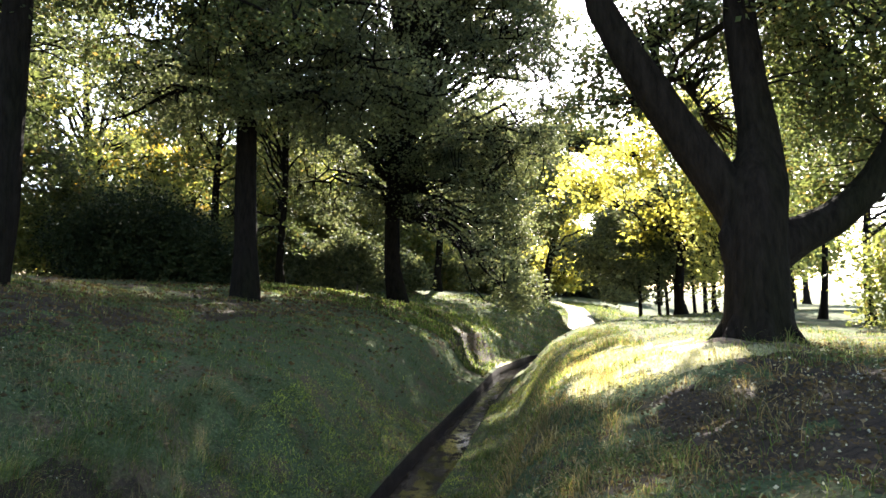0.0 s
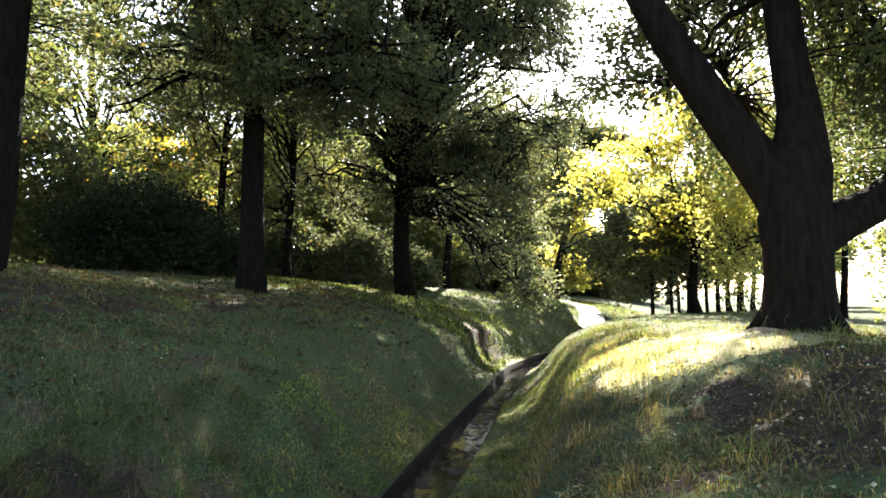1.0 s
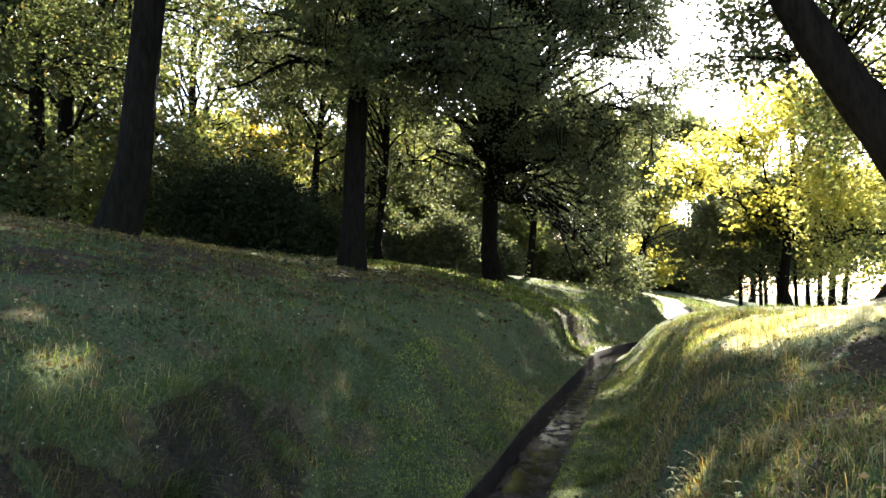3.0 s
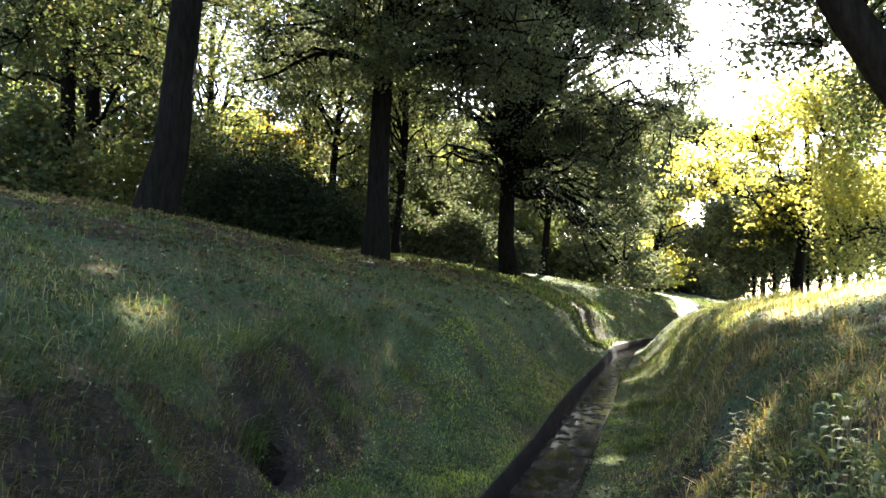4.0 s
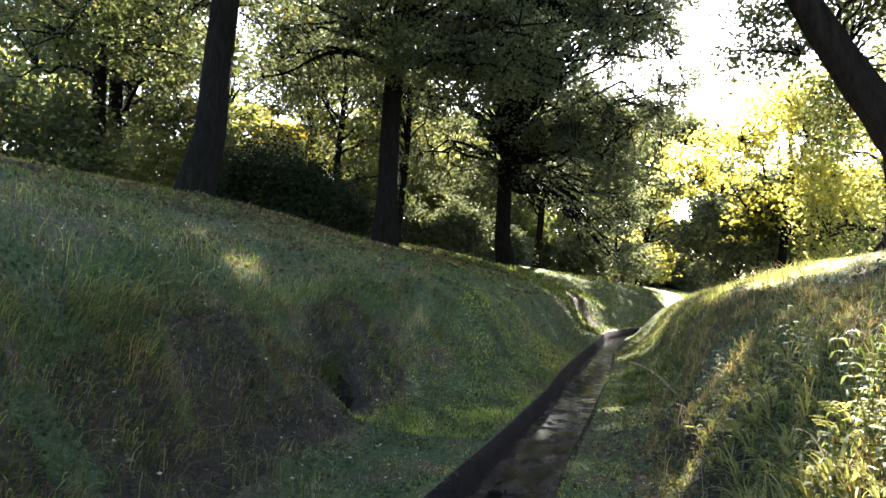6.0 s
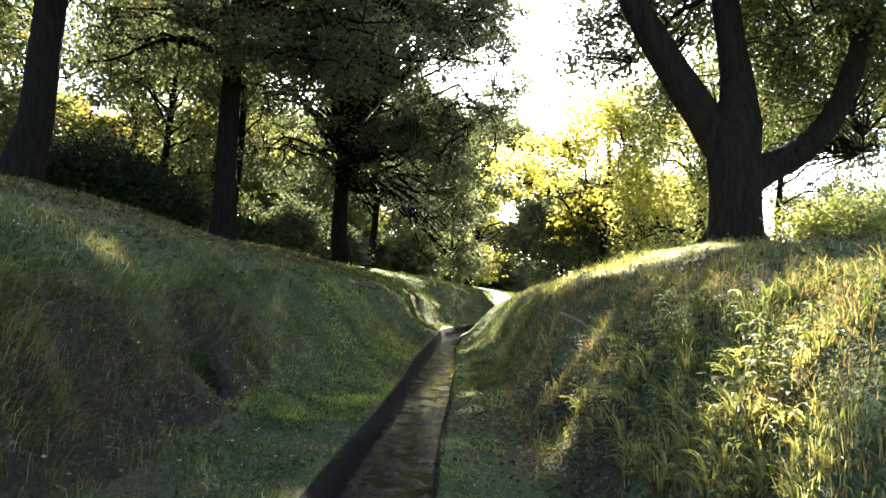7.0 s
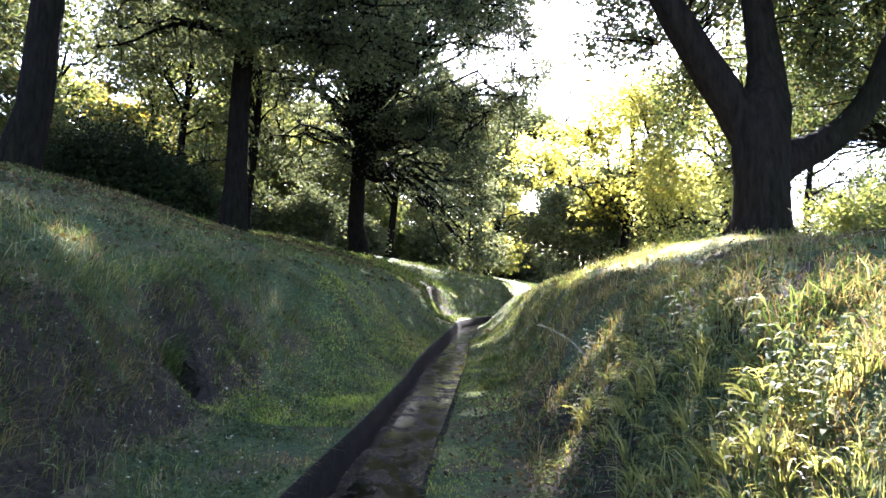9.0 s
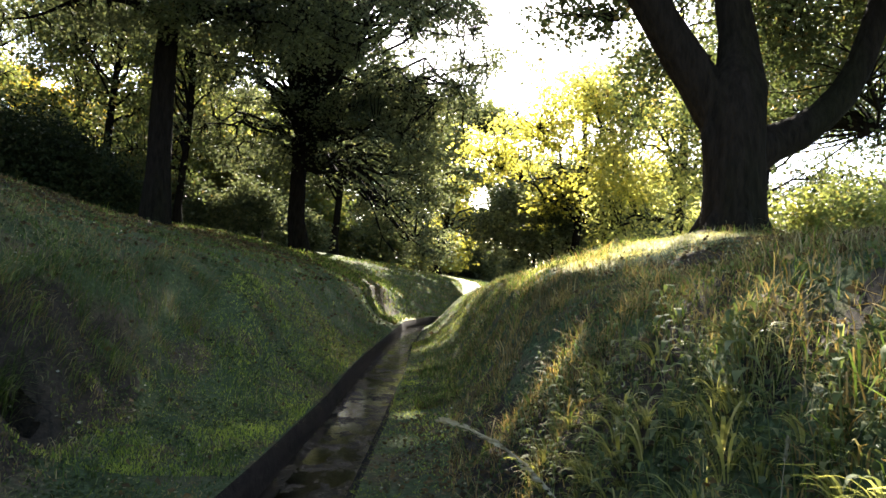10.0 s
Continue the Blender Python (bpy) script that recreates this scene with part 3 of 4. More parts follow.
    for p in tips[~lit(tips + np.array([bx, by, bz]))]:
        near = allp[np.argmin(((allp - p) ** 2).sum(1))]
        c = curve(near, p, 0.1, 4, k, 0.05)
        if not crosses(c + np.array([bx, by, bz])):
            twigs.append(tube(c, [0.024, 0.018, 0.012, 0.004], 3))
    pieces = []
    for some, per, size in ((tips[:fine], 48, 0.088), (tips[fine:], 24, 0.155)):
        spots = np.repeat(some, per, 0)
        spots = spots + k.normal(0, 0.24, spots.shape) * np.array([1, 1, 0.6])
        spots = spots[~lit(spots + np.array([bx, by, bz]))]
        pieces.append(leaves(spots, size, k))
    lv, lq = stack(pieces)
    tv, tq = stack(twigs)
    top = fast_mesh("crown", lv, lq, LEAF_OAK, root)
    tagged(fast_mesh("branchwork", tv, tq, BARK_BIG, top), "fine dark twigs inside the crown", kind="stuff")


great_tree()

# trees on the shaded bank
tree("oak_tree", (-17.0, 30.0), "dark leafy oak in the shade of the wood", (17, 0.26), [((0, 0, 9.0), (4.2, 3.6, 5.0), 1.0), ((1.5, 0, 4.5), (2.6, 2.2, 1.6), 0.25)], LEAF_DARK, seed=36, tips=330, per=40, size=0.15, fork=0.25, limbs=18, spread=0.34)
tree("young_tree", (-13.2, 20.5), "dark leafy tree at the bank top", (15, 0.22), [((0, 0, 8.0), (4.0, 3.4, 4.2), 1.0)], LEAF_DARK, seed=34, tips=420, per=48, size=0.13, fork=0.25, limbs=22, spread=0.32)
# lobes ending in 1 are unseen canopy, added to block stray sun
tree("oak_tree", (-8.4, 15.2), "tall dark tree with flared base at the bank top", (18, 0.34), [((2.5, -2, 14.0), (6.0, 6.0, 2.6), 0.6, 1), ((3.4, -9.5, 13.0), (4.5, 4.8, 2.2), 0.5, 1), ((0.8, -1, 10.0), (5.0, 5.5, 4.6), 1.0), ((-2.0, 2.5, 6.5), (3.4, 3.0, 3.0), 0.6), ((3.5, 2.5, 6.2), (2.4, 2.5, 1.6), 0.2)], LEAF_OAK, seed=2, tips=640, per=54, size=0.105, spread=0.3, gaps=0.36, fork=0.32, flare=1.35, lean=(0.15, 0.0), limbs=24)
tree("oak_tree", (-5.6, 23.4), "dark straight tree standing at the slope edge", (20, 0.34), [((3.2, -1, 15.5), (6.5, 6.5, 3.0), 0.8, 1), ((6.0, -2, 12.8), (3.5, 4.5, 1.6), 0.45, 1), ((0.8, -1, 11.5), (5.0, 5.5, 6.0), 0.75), ((3.0, -1.5, 9.5), (3.6, 4.0, 3.6), 0.5), ((1.6, -0.5, 7.2), (3.4, 3.2, 2.6), 0.6), ((3.2, 0.5, 5.6), (2.0, 2.0, 1.5), 0.2), ((-2.5, 0.5, 6.8), (2.2, 2.0, 2.2), 0.22)], LEAF_DARK, seed=3, tips=600, per=46, size=0.115, spread=0.3, gaps=0.4, fork=0.28, flare=1.35, lean=(0.07, 0.0), limbs=30)
tree("lime_tree", (-1.95, 35.4), "broad dark tree with drooping lower boughs", (22, 0.37), [((3.0, -2, 18.5), (7.0, 7.0, 3.0), 0.6, 1), ((2.4, -5.0, 13.2), (4.0, 4.5, 1.8), 0.4, 1), ((3.6, 1.5, 13.6), (3.2, 3.5, 1.8), 0.3, 1), ((6.0, -6.0, 12.2), (2.4, 4.5, 1.6), 0.22, 1), ((4.5, -6.5, 14.2), (1.6, 2.2, 1.0), 0.06, 1), ((1.5, -1.8, 10.8), (6.3, 6.8, 6.8), 1.2), ((3.4, -4.6, 7.5), (2.5, 3.4, 4.2), 0.5), ((3.1, -3.6, 4.2), (2.0, 3.2, 3.0), 0.4), ((-2.8, 0, 6.6), (2.8, 2.8, 3.0), 0.28), ((-3.0, -1.0, 10.5), (3.4, 4.0, 4.4), 0.3), ((4.4, -4.3, 1.8), (0.45, 1.2, 2.1), 0.12), ((4.9, -3.2, 8.2), (1.5, 3.0, 3.6), 0.14)], LEAF_DARK, seed=4, pads=0.5, tips=780, per=44, size=0.115, spread=0.26, fork=0.18, flare=1.35, limbs=70, hollow=0.5, gaps=0.4, lean=(0.01, 0.0), limb_r=0.28)
tree("young_tree", (-6.6, 33.5), "dark leafy young tree in the shade of the wood", (12, 0.16), [((0, 0, 7.5), (2.6, 2.4, 3.6), 1.0), ((-0.4, 0, 3.4), (2.0, 1.8, 1.4), 0.4)], LEAF_OAK, seed=37, tips=150, per=40, size=0.12, fork=0.2, limbs=18, spread=0.3)
tree("slender_tree", (6.5, 54.0), "leaning tree above the pale path", (12, 0.27), [((1.0, 0, 8.0), (4.8, 4.5, 4.6), 1.0), ((2.2, -1, 4.2), (2.4, 2, 1.8), 0.25)], LEAF_FAR, seed=5, tips=420, per=46, size=0.22, lean=(0.16, 0), fork=0.14, limbs=13, spread=0.45)
tree("oak_tree", (-9.4, 46.0), "dark woodland tree behind the slope", (16, 0.4), [((0, 0, 10.5), (6.0, 5.0, 6.0), 1.0), ((1, -1, 5.0), (4, 3, 1.8), 0.3)], LEAF_LIGHT, seed=6, tips=280, per=28, size=0.22, fork=0.22, limbs=14)
tree("twisted_oak", (-17.4, 40.5), "open crooked oak with green and yellowing leaves", (13, 0.33), [((0.5, 0, 9.8), (5.0, 4.0, 4.8), 1.0), ((3.0, 0, 5.0), (2.4, 2.0, 1.5), 0.16)], LEAF_LIGHT, seed=7, tips=250, per=34, size=0.2, fork=0.3, limbs=18, gaps=0.45, spread=0.4)
tree("golden_tree", (-19.5, 54.0), "tree with golden autumn leaves in the wood", (9.5, 0.24), [((0.5, 0, 6.6), (4.4, 4.0, 3.6), 1.0)], LEAF_GOLD, seed=8, tips=260, per=34, size=0.3, fork=0.25, shade=False)
tree("young_tree", (-12.7, 42.0), "slim dark woodland tree with sparse crown", (12, 0.17), [((0.3, 0, 9.0), (3.0, 3.0, 3.4), 1.0), ((-0.5, 0, 4.8), (2.2, 2, 1.2), 0.3)], LEAF_FAR, seed=9, tips=220, per=34, size=0.2, fork=0.3, lean=(0.05, 0))
tree("young_tree", (-9.9, 36.5), "slim dark woodland tree behind the shrubs", (13, 0.2), [((0.4, 0.5, 9.5), (3.6, 3.2, 3.6), 1.0), ((0.5, 1, 5.4), (2.8, 2, 1.3), 0.3)], LEAF_FAR, seed=10, tips=280, per=36, size=0.19, fork=0.3)
tree("young_tree", (-0.4, 45.5), "slim dark woodland tree with low branches", (12, 0.22), [((0.5, 0, 8.0), (3.6, 3.0, 4.4), 1.0)], LEAF_DARK, seed=31, tips=300, per=38, size=0.22, fork=0.15)


# trees beyond the oak's bank
tree("maple_tree", (11.6, 41.0), "sunlit yellow-green maple with spreading layers", (11, 0.25), [((-0.4, -1.5, 6.9), (4.5, 4.2, 3.9), 1.0)], LEAF_MAPLE, pads=0.7, seed=11, tips=420, per=26, size=0.22, spread=0.4, fork=0.18, limbs=16, gaps=0.45, shade=False)
tree("willow_tree", (15.0, 37.0), "tree with hanging sunlit yellow-green branches", (15, 0.28), [((-1.6, -1.0, 7.8), (3.2, 3.5, 6.2), 1.0)], LEAF_WILLOW, seed=12, tips=420, per=36, size=0.16, fork=0.2, droop=0.8, limbs=12, shade=False, spread=0.35)
tree("young_tree", (12.4, 45.0), "dark leafy tree behind the maple", (9, 0.2), [((-1.2, 0, 5.8), (3.0, 2.4, 2.4), 1.0)], LEAF_DARK, seed=33, tips=300, per=46, size=0.2, fork=0.25, limbs=10, spread=0.4)
for x, y, r, s in ((10.3, 44.6, 0.13, 13), (11.4, 44.2, 0.1, 22), (14.4, 44.4, 0.14, 23), (14.3, 54.0, 0.13, 14), (15.1, 50.5, 0.12, 15), (16.0, 51.0, 0.15, 16), (17.0, 50.0, 0.22, 17), (18.2, 51.5, 0.16, 18)):
    tree("young_tree", (x, y), "slim dark tree at the edge of the sunny meadow", (8.5, r), [((0, 0, 5.0), (2.8, 2.6, 2.0), 1.0)], LEAF_DARK, seed=s, tips=220, per=40, size=0.2, fork=0.25, group="slim trees by the meadow", limbs=7)
tree("young_tree", (14.6, 32.5), "slim tree with a side branch on the meadow", (9, 0.15), [((0.2, 0, 7.0), (2.4, 2.2, 2.4), 1.0)], LEAF_OAK, seed=19, tips=110, per=34, size=0.16, fork=0.5, limbs=7)
tree("young_tree", (13.5, 26.6), "slim dark tree with a rising side branch", (10, 0.15), [((1.6, 0.6, 6.2), (2.6, 2.4, 1.6), 0.5), ((0.2, 0, 9.0), (2.8, 2.6, 2.2), 0.6), ((3.2, 1.0, 4.0), (1.7, 1.6, 0.9), 0.25)], LEAF_OAK, seed=35, tips=300, per=38, size=0.12, fork=0.28, limbs=9, spread=0.28)
tree("bright_bush", (9.6, 67.0), "sunlit yellow-green small tree beyond the path", (6, 0.16), [((0, 0, 4.0), (2.8, 2.6, 3.2), 1.0)], LEAF_MAPLE, seed=20, tips=170, per=34, size=0.34, fork=0.1, shade=False)

# the wood behind, all round
for i, (x, y, h, leaf) in enumerate(((-6, 49, 9, LEAF_LIGHT), (-2.5, 54, 8, LEAF_LIGHT), (-10.5, 55, 11, LEAF_FAR), (-44, 62, 17, LEAF_FAR), (-35, 56, 14, LEAF_LIGHT), (-29, 50, 15, LEAF_FAR), (-27, 70, 15, LEAF_LIGHT), (-20, 74, 13, LEAF_FAR), (-13, 66, 17, LEAF_LIGHT), (-6, 62, 18, LEAF_LIGHT), (-1, 74, 17, LEAF_FAR), (3.5, 66, 15, LEAF_FAR),
                                     (14, 92, 15, LEAF_DARK), (8, 84, 14, LEAF_FAR), (21, 82, 13, LEAF_LIGHT), (24, 58, 10, LEAF_LIGHT), (33, 76, 11, LEAF_LIGHT), (45, 80, 11, LEAF_FAR), (-25, 36, 15, LEAF_LIGHT), (-23, 27, 14, LEAF_OAK), (-15, 24.5, 12, LEAF_OAK),
                                     (-20, 8, 16, LEAF_OAK), (-19, -3, 17, LEAF_OAK), (-16, -14, 17, LEAF_OAK), (-4, -24, 17, LEAF_OAK), (11, -20, 16, LEAF_OAK), (19, -5, 15, LEAF_OAK))):
    big = 0.36 if y > 40 else 0.24
    tree("woodland_tree", (x, y), "leafy tree of the surrounding wood", (h, 0.3), [((0, 0, 0.6 * h), (0.36 * h, 0.36 * h, 0.42 * h), 1.0)], leaf, seed=37 + i, tips=240, per=34 if 15 < y < 80 and x < 6 else 22 if y > 15 else 12, size=big, spread=0.6, fork=0.15, group="woodland trees", limbs=8)


# ---- shrubs ----
def shrub(name, at, label, radii, leaf, seed, tips=240, per=50, size=0.09, group="", stems=9, shade=True, droop=0.0):
    k = np.random.default_rng(seed)
    bx, by = at
    bz = float(land(bx, by)) - 0.08
    root = thing(name, (bx, by, bz), label, "shrub", group)
    tip = crown_tips(k, (0, 0, radii[2] * 0.8), radii, tips, 0.35, 0.1)
    tip = tip[tip[:, 2] > 0.08]
    for i in range(stems):
        a = k.uniform(0, 2 * np.pi)
        e = np.array([math.cos(a) * radii[0] * 0.6, math.sin(a) * radii[1] * 0.6, radii[2] * k.uniform(0.8, 1.4)])
        v, q = tube(curve((0.15 * math.cos(a), 0.15 * math.sin(a), 0), e, 0.15, 6, k, 0.03), np.linspace(0.04, 0.01, 6), 5)
        fast_mesh("stem", v, q, BARK, root, True)
    spots = np.repeat(tip, per, 0)
    spots = spots + k.normal(0, 0.22, spots.shape) * (0.5 + 0.4 * radii[0])
    spots[:, 2] = np.maximum(spots[:, 2], 0.05)
    if shade:
        spots = spots[~lit(spots + np.array([bx, by, bz]))]
    v, q = leaves(spots, size, k, 0.5, droop)
    fast_mesh("foliage", v, q, leaf, root)


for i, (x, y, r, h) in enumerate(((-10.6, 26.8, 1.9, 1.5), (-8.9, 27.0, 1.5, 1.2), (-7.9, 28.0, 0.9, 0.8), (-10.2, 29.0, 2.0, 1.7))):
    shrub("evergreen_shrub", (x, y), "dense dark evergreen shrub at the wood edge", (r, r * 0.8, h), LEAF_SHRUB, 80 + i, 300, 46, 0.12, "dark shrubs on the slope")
for i, (x, y, r, h) in enumerate(((-6.2, 38.5, 1.3, 1.1), (-4.3, 39.0, 1.7, 1.5), (-2.2, 41.5, 1.3, 1.0))):
    shrub("glossy_shrub", (x, y), "dark glossy shrub under the trees", (r, r * 0.8, h), LEAF_DARK, 90 + i, 240, 40, 0.15, "shrubs under the trees")
for i, (x, y, r, h, leaf) in enumerate(((-7.6, 39.0, 1.3, 1.7, LEAF_OAK), (-13.5, 31.0, 2.0, 2.2, LEAF_OAK), (-16.0, 29.0, 2.2, 2.4, LEAF_LIGHT), (-18.5, 33.0, 2.4, 2.6, LEAF_OAK), (-15.0, 35.0, 2.4, 2.8, LEAF_LIGHT), (-12.0, 34.0, 2.0, 2.2, LEAF_FAR), (-14.0, 20.5, 1.6, 1.8, LEAF_OAK), (-17.0, 19.0, 2.0, 2.2, LEAF_OAK),
                                        (-10.0, 52.0, 2.6, 2.4, LEAF_OAK), (-5.0, 54.0, 2.6, 2.4, LEAF_OAK), (-15.5, 50.0, 2.8, 2.6, LEAF_FAR), (-1.0, 56.0, 2.4, 2.0, LEAF_FAR), (3.0, 58.0, 2.0, 1.8, LEAF_OAK), (-22.0, 46.0, 2.8, 2.6, LEAF_FAR), (-8.0, 57.0, 3.0, 4.0, LEAF_OAK), (-3.5, 58.0, 3.0, 4.0, LEAF_FAR), (-12.5, 56.0, 3.0, 4.0, LEAF_LIGHT), (0.8, 61.0, 2.6, 3.4, LEAF_FAR), (-18.0, 58.0, 3.2, 4.0, LEAF_LIGHT), (5.0, 70.0, 3.0, 3.0, LEAF_LIGHT))):
    shrub("leafy_shrub", (x, y), "loose leafy shrub of the woodland undergrowth", (r, r * 0.8, h), leaf, 100 + i, 220, 34, 0.16 if y < 45 else 0.24, "woodland undergrowth")
for i, (x, y, r, h) in enumerate(((7.2, 69.0, 2.4, 1.7), (9.8, 71.0, 2.4, 1.8), (12.4, 70.0, 2.4, 1.8), (15.0, 72.0, 2.4, 1.8))):
    shrub("hedge_shrub", (x, y), "dark shrub at the far meadow edge", (r, r * 0.7, h), LEAF_DARK, 130 + i, 220, 54, 0.26, "far hedge")
for i, (x, y, r, h) in enumerate(((11.2, 19.5, 1.5, 1.5), (13.4, 21.5, 1.9, 1.9), (16.0, 24.0, 2.2, 2.2), (17.5, 28.5, 2.2, 2.4), (15.6, 25.5, 1.8, 1.7), (20.0, 27.0, 2.4, 2.6))):
    shrub("light_shrub", (x, y), "pale green sunlit shrub on the meadow", (r, r * 0.8, h), LEAF_LIGHT, 140 + i, 200, 40, 0.12, "pale shrubs", shade=False)

# ---- path, stake ----
px_, py_ = np.array([6.9, 7.3, 7.6, 7.75, 7.75, 7.55, 7.25, 6.8, 5.6]), np.array([42.5, 44.5, 46.5, 48.5, 50.5, 52.5, 54.7, 57, 61])
tt = np.linspace(0, 8, 60)
pcx, pcy = np.interp(tt, range(9), px_), np.interp(tt, range(9), py_)
tx, ty = np.gradient(pcx), np.gradient(pcy)
ln = np.hypot(tx, ty)
pv = []
for off in (-0.75, -0.7, -0.35, 0, 0.35, 0.7, 0.75):
    x, y = pcx - ty / ln * off, pcy + tx / ln * off
    pv.append(np.stack([x, y, land(x, y) + (0.06 if abs(off) < 0.72 else -0.1)], -1))
pv = np.stack(pv, 1)
pi_ = np.arange(pv.shape[0] * 7).reshape(-1, 7)
pq = np.stack([pi_[:-1, :-1], pi_[:-1, 1:], pi_[1:, 1:], pi_[1:, :-1]], -1).reshape(-1, 4)
tagged(fast_mesh("path", pv.reshape(-1, 3), pq, PALE, smooth=True), "pale sunlit gravel path in the distance", "path", kind="structure")


def stake(x, y):
    z = float(land(x, y))
    root = thing("wooden_stake", (x, y, z), "thin dark wooden stake on the slope", "stake")
    v, q = tube([[0, 0, -0.1], [0.005, 0, 0.15], [0.012, 0, 0.42], [0.016, 0, 0.5]], [0.032, 0.032, 0.03, 0.012], 8, 0.06, 2)
    fast_mesh("post", v, q, WOOD, root, True)


stake(-3.33, 31.5)

# ---- grass, weeds and litter ----
STRAW = leafy("straw", (0.2, 0.165, 0.1), (0.3, 0.255, 0.17), (0.4, 0.35, 0.25), 0.08, 0.7)
BRONZE = leafy("bronze_dry_grass", (0.11, 0.08, 0.035), (0.27, 0.2, 0.09), (0.44, 0.36, 0.2), 0.4, 0.7, 0.1)
# dry blades made paler than straw, for the sun on them
SUNLIT_STRAW = leafy("sunlit_dry_grass", (0.24, 0.25, 0.09), (0.46, 0.44, 0.2), (0.6, 0.55, 0.32), 0.4, 0.75)
# lit copy of the grass: sunlight on the near bank is in its colour
GRASS_LIT = leafy("sunlit_grass_blade", (0.1, 0.115, 0.036), (0.35, 0.345, 0.125), (0.55, 0.5, 0.3), 0.55, 0.42, 0.45)


def blades(x, y, height, width, k, bend=0.5, lean=None, short=False):
    """Curved grass blades standing on the ground: vertices and quads."""
    n = len(x)
    base = np.stack([x, y, land(x, y) - 0.015], -1)
    a = k.uniform(0, 2 * np.pi, n)
    d = np.stack([np.cos(a), np.sin(a), np.zeros(n)], -1)
    if lean is not None:
        d = d * 0.6 + np.asarray(lean)
    s = np.stack([-d[:, 1], d[:, 0], np.zeros(n)], -1)
    s = s + k.normal(0, 0.4, (n, 3)) * np.array([1, 1, 0])
    s /= np.linalg.norm(s, axis=1, keepdims=True) + 1e-9
    b = (bend * k.uniform(0.2, 1.4, n) * height)[:, None]
    h = height[:, None] * np.array([[0, 0, 1.0]])
    w = (width * k.uniform(0.7, 1.3, n))[:, None] * s
    p1, p2 = base + 0.5 * h + 0.22 * b * d, base + 0.86 * h * (1 - 0.12 * b / height[:, None]) + 0.75 * b * d
    p3 = base + h * (0.95 - 0.25 * b / height[:, None]) + 1.15 * b * d
    v = np.stack([base - w * 0.4, base + w * 0.4, p1 + w * 0.5, p1 - w * 0.5, p2 + w * 0.36, p2 - w * 0.36, p3 + w * 0.06, p3 - w * 0.06], 1).reshape(-1, 3)
    if short:
        v = np.stack([base - w * 0.45, base + w * 0.45, p1 + w * 0.45, p1 - w * 0.45, p3 + w * 0.05, p3 - w * 0.05], 1).reshape(-1, 3)
        i = 6 * np.arange(n)[:, None]
        return v, np.concatenate([i + np.array([[0, 1, 2, 3]]), i + np.array([[3, 2, 4, 5]])], 1).reshape(-1, 4)
    i = 8 * np.arange(n)[:, None]
    q = np.concatenate([i + np.array([[0, 1, 2, 3]]), i + np.array([[3, 2, 4, 5]]), i + np.array([[5, 4, 6, 7]])], 1).reshape(-1, 4)
    return v, q


def clear(x, y):
    """Away from the hollows in the bank."""
    ok = np.ones(len(x), bool)
    for hx, hy, hr, hd, _ in HOLLOWS:
        ok &= (x - hx) ** 2 + (y - hy) ** 2 > (1.2 * hr) ** 2
    return ok


def sward(label, n, box, height, width, seed, dry=0.2, bend=0.6, keep=None, tuft=0.0, lean=None, kinds=(GRASS, GRASS_DRY)):
    """A stretch of grass. box: x0, x1 off the stream's left lip, y0, y1."""
    k = np.random.default_rng(seed)
    o, y = k.uniform(box[0], box[1], n), box[2] + (box[3] - box[2]) * k.uniform(0, 1, n) ** 1.35
    x = np.interp(y, RIGHT_Y, LEFT_X) + o
    wide = np.interp(y, RIGHT_Y, RIGHT_X) - np.interp(y, RIGHT_Y, LEFT_X)
    ok = (o < -0.02) | (o > wide + 0.03)
    patch = wobble(x, y, 1.1, seed + 1)
    fine = wobble(x, y, 4.5, seed + 2)
    if lean is None:
        ok &= ~((o < -1.2 + 0.15 * wobble(x, y, 2.5, 27)) & (o > -2.0 + 0.2 * wobble(x, y, 2.2, 28)) & (y < 9.6) & (k.uniform(0, 1, n) > np.where(y < 6, 0.38, 0.55)))
    bare_foot = (o - wide > 0.78 + 0.1 * wobble(x, y, 3.0, 35)) & (o - wide < 1.12) & (y < 9.0)
    ok &= ~(bare_foot & (k.uniform(0, 1, n) > 0.25))
    ok &= k.uniform(-1.2, 0.9, n) < 0.6 * patch + 0.5 * fine + 0.5
    ok &= clear(x, y) & (((x - 2.8) / 1.5) ** 2 + ((y - 12.0) / 2.4) ** 2 > k.uniform(0.15, 1.4, n))
    earthy = ((x - 3.7) / 2.0) ** 2 + ((y - 6.3) / 2.4) ** 2 < 1 + 0.5 * wobble(x, y, 2.0, 18)
    ok &= ~(earthy & (k.uniform(0, 1, n) > 0.3))
    shaded = (o < -4.2) & (y > 8.5) & (y < 24) & (wobble(x, y, 1.6, 37) + 0.6 * wobble(x, y, 5.0, 38) > -0.1)
    ok &= ~(shaded & (k.uniform(0, 1, n) > 0.4))
    if keep is not None:
        ok &= keep(x, y, o - wide)
    x, y, patch, fine = x[ok], y[ok], patch[ok], fine[ok]
    h = height * (0.75 + 0.35 * patch + 0.3 * fine + tuft * np.maximum(fine, 0)) * k.uniform(0.5, 1.3, len(x))
    h = np.clip(h, 0.25 * height, 2.5 * height)
    v, q = blades(x, y, h, width, k, bend, lean, height < 0.13)
    col = (k.uniform(0, 1, len(x)) < np.clip(dry + 0.35 * wobble(x, y, 0.9, seed + 3), 0.03, 0.95)).astype(int)
    ob = fast_mesh("grass", v, q, list(kinds), None, True, np.repeat(col, 2 if height < 0.13 else 3))
    tagged(ob, label, "grass", kind="stuff")


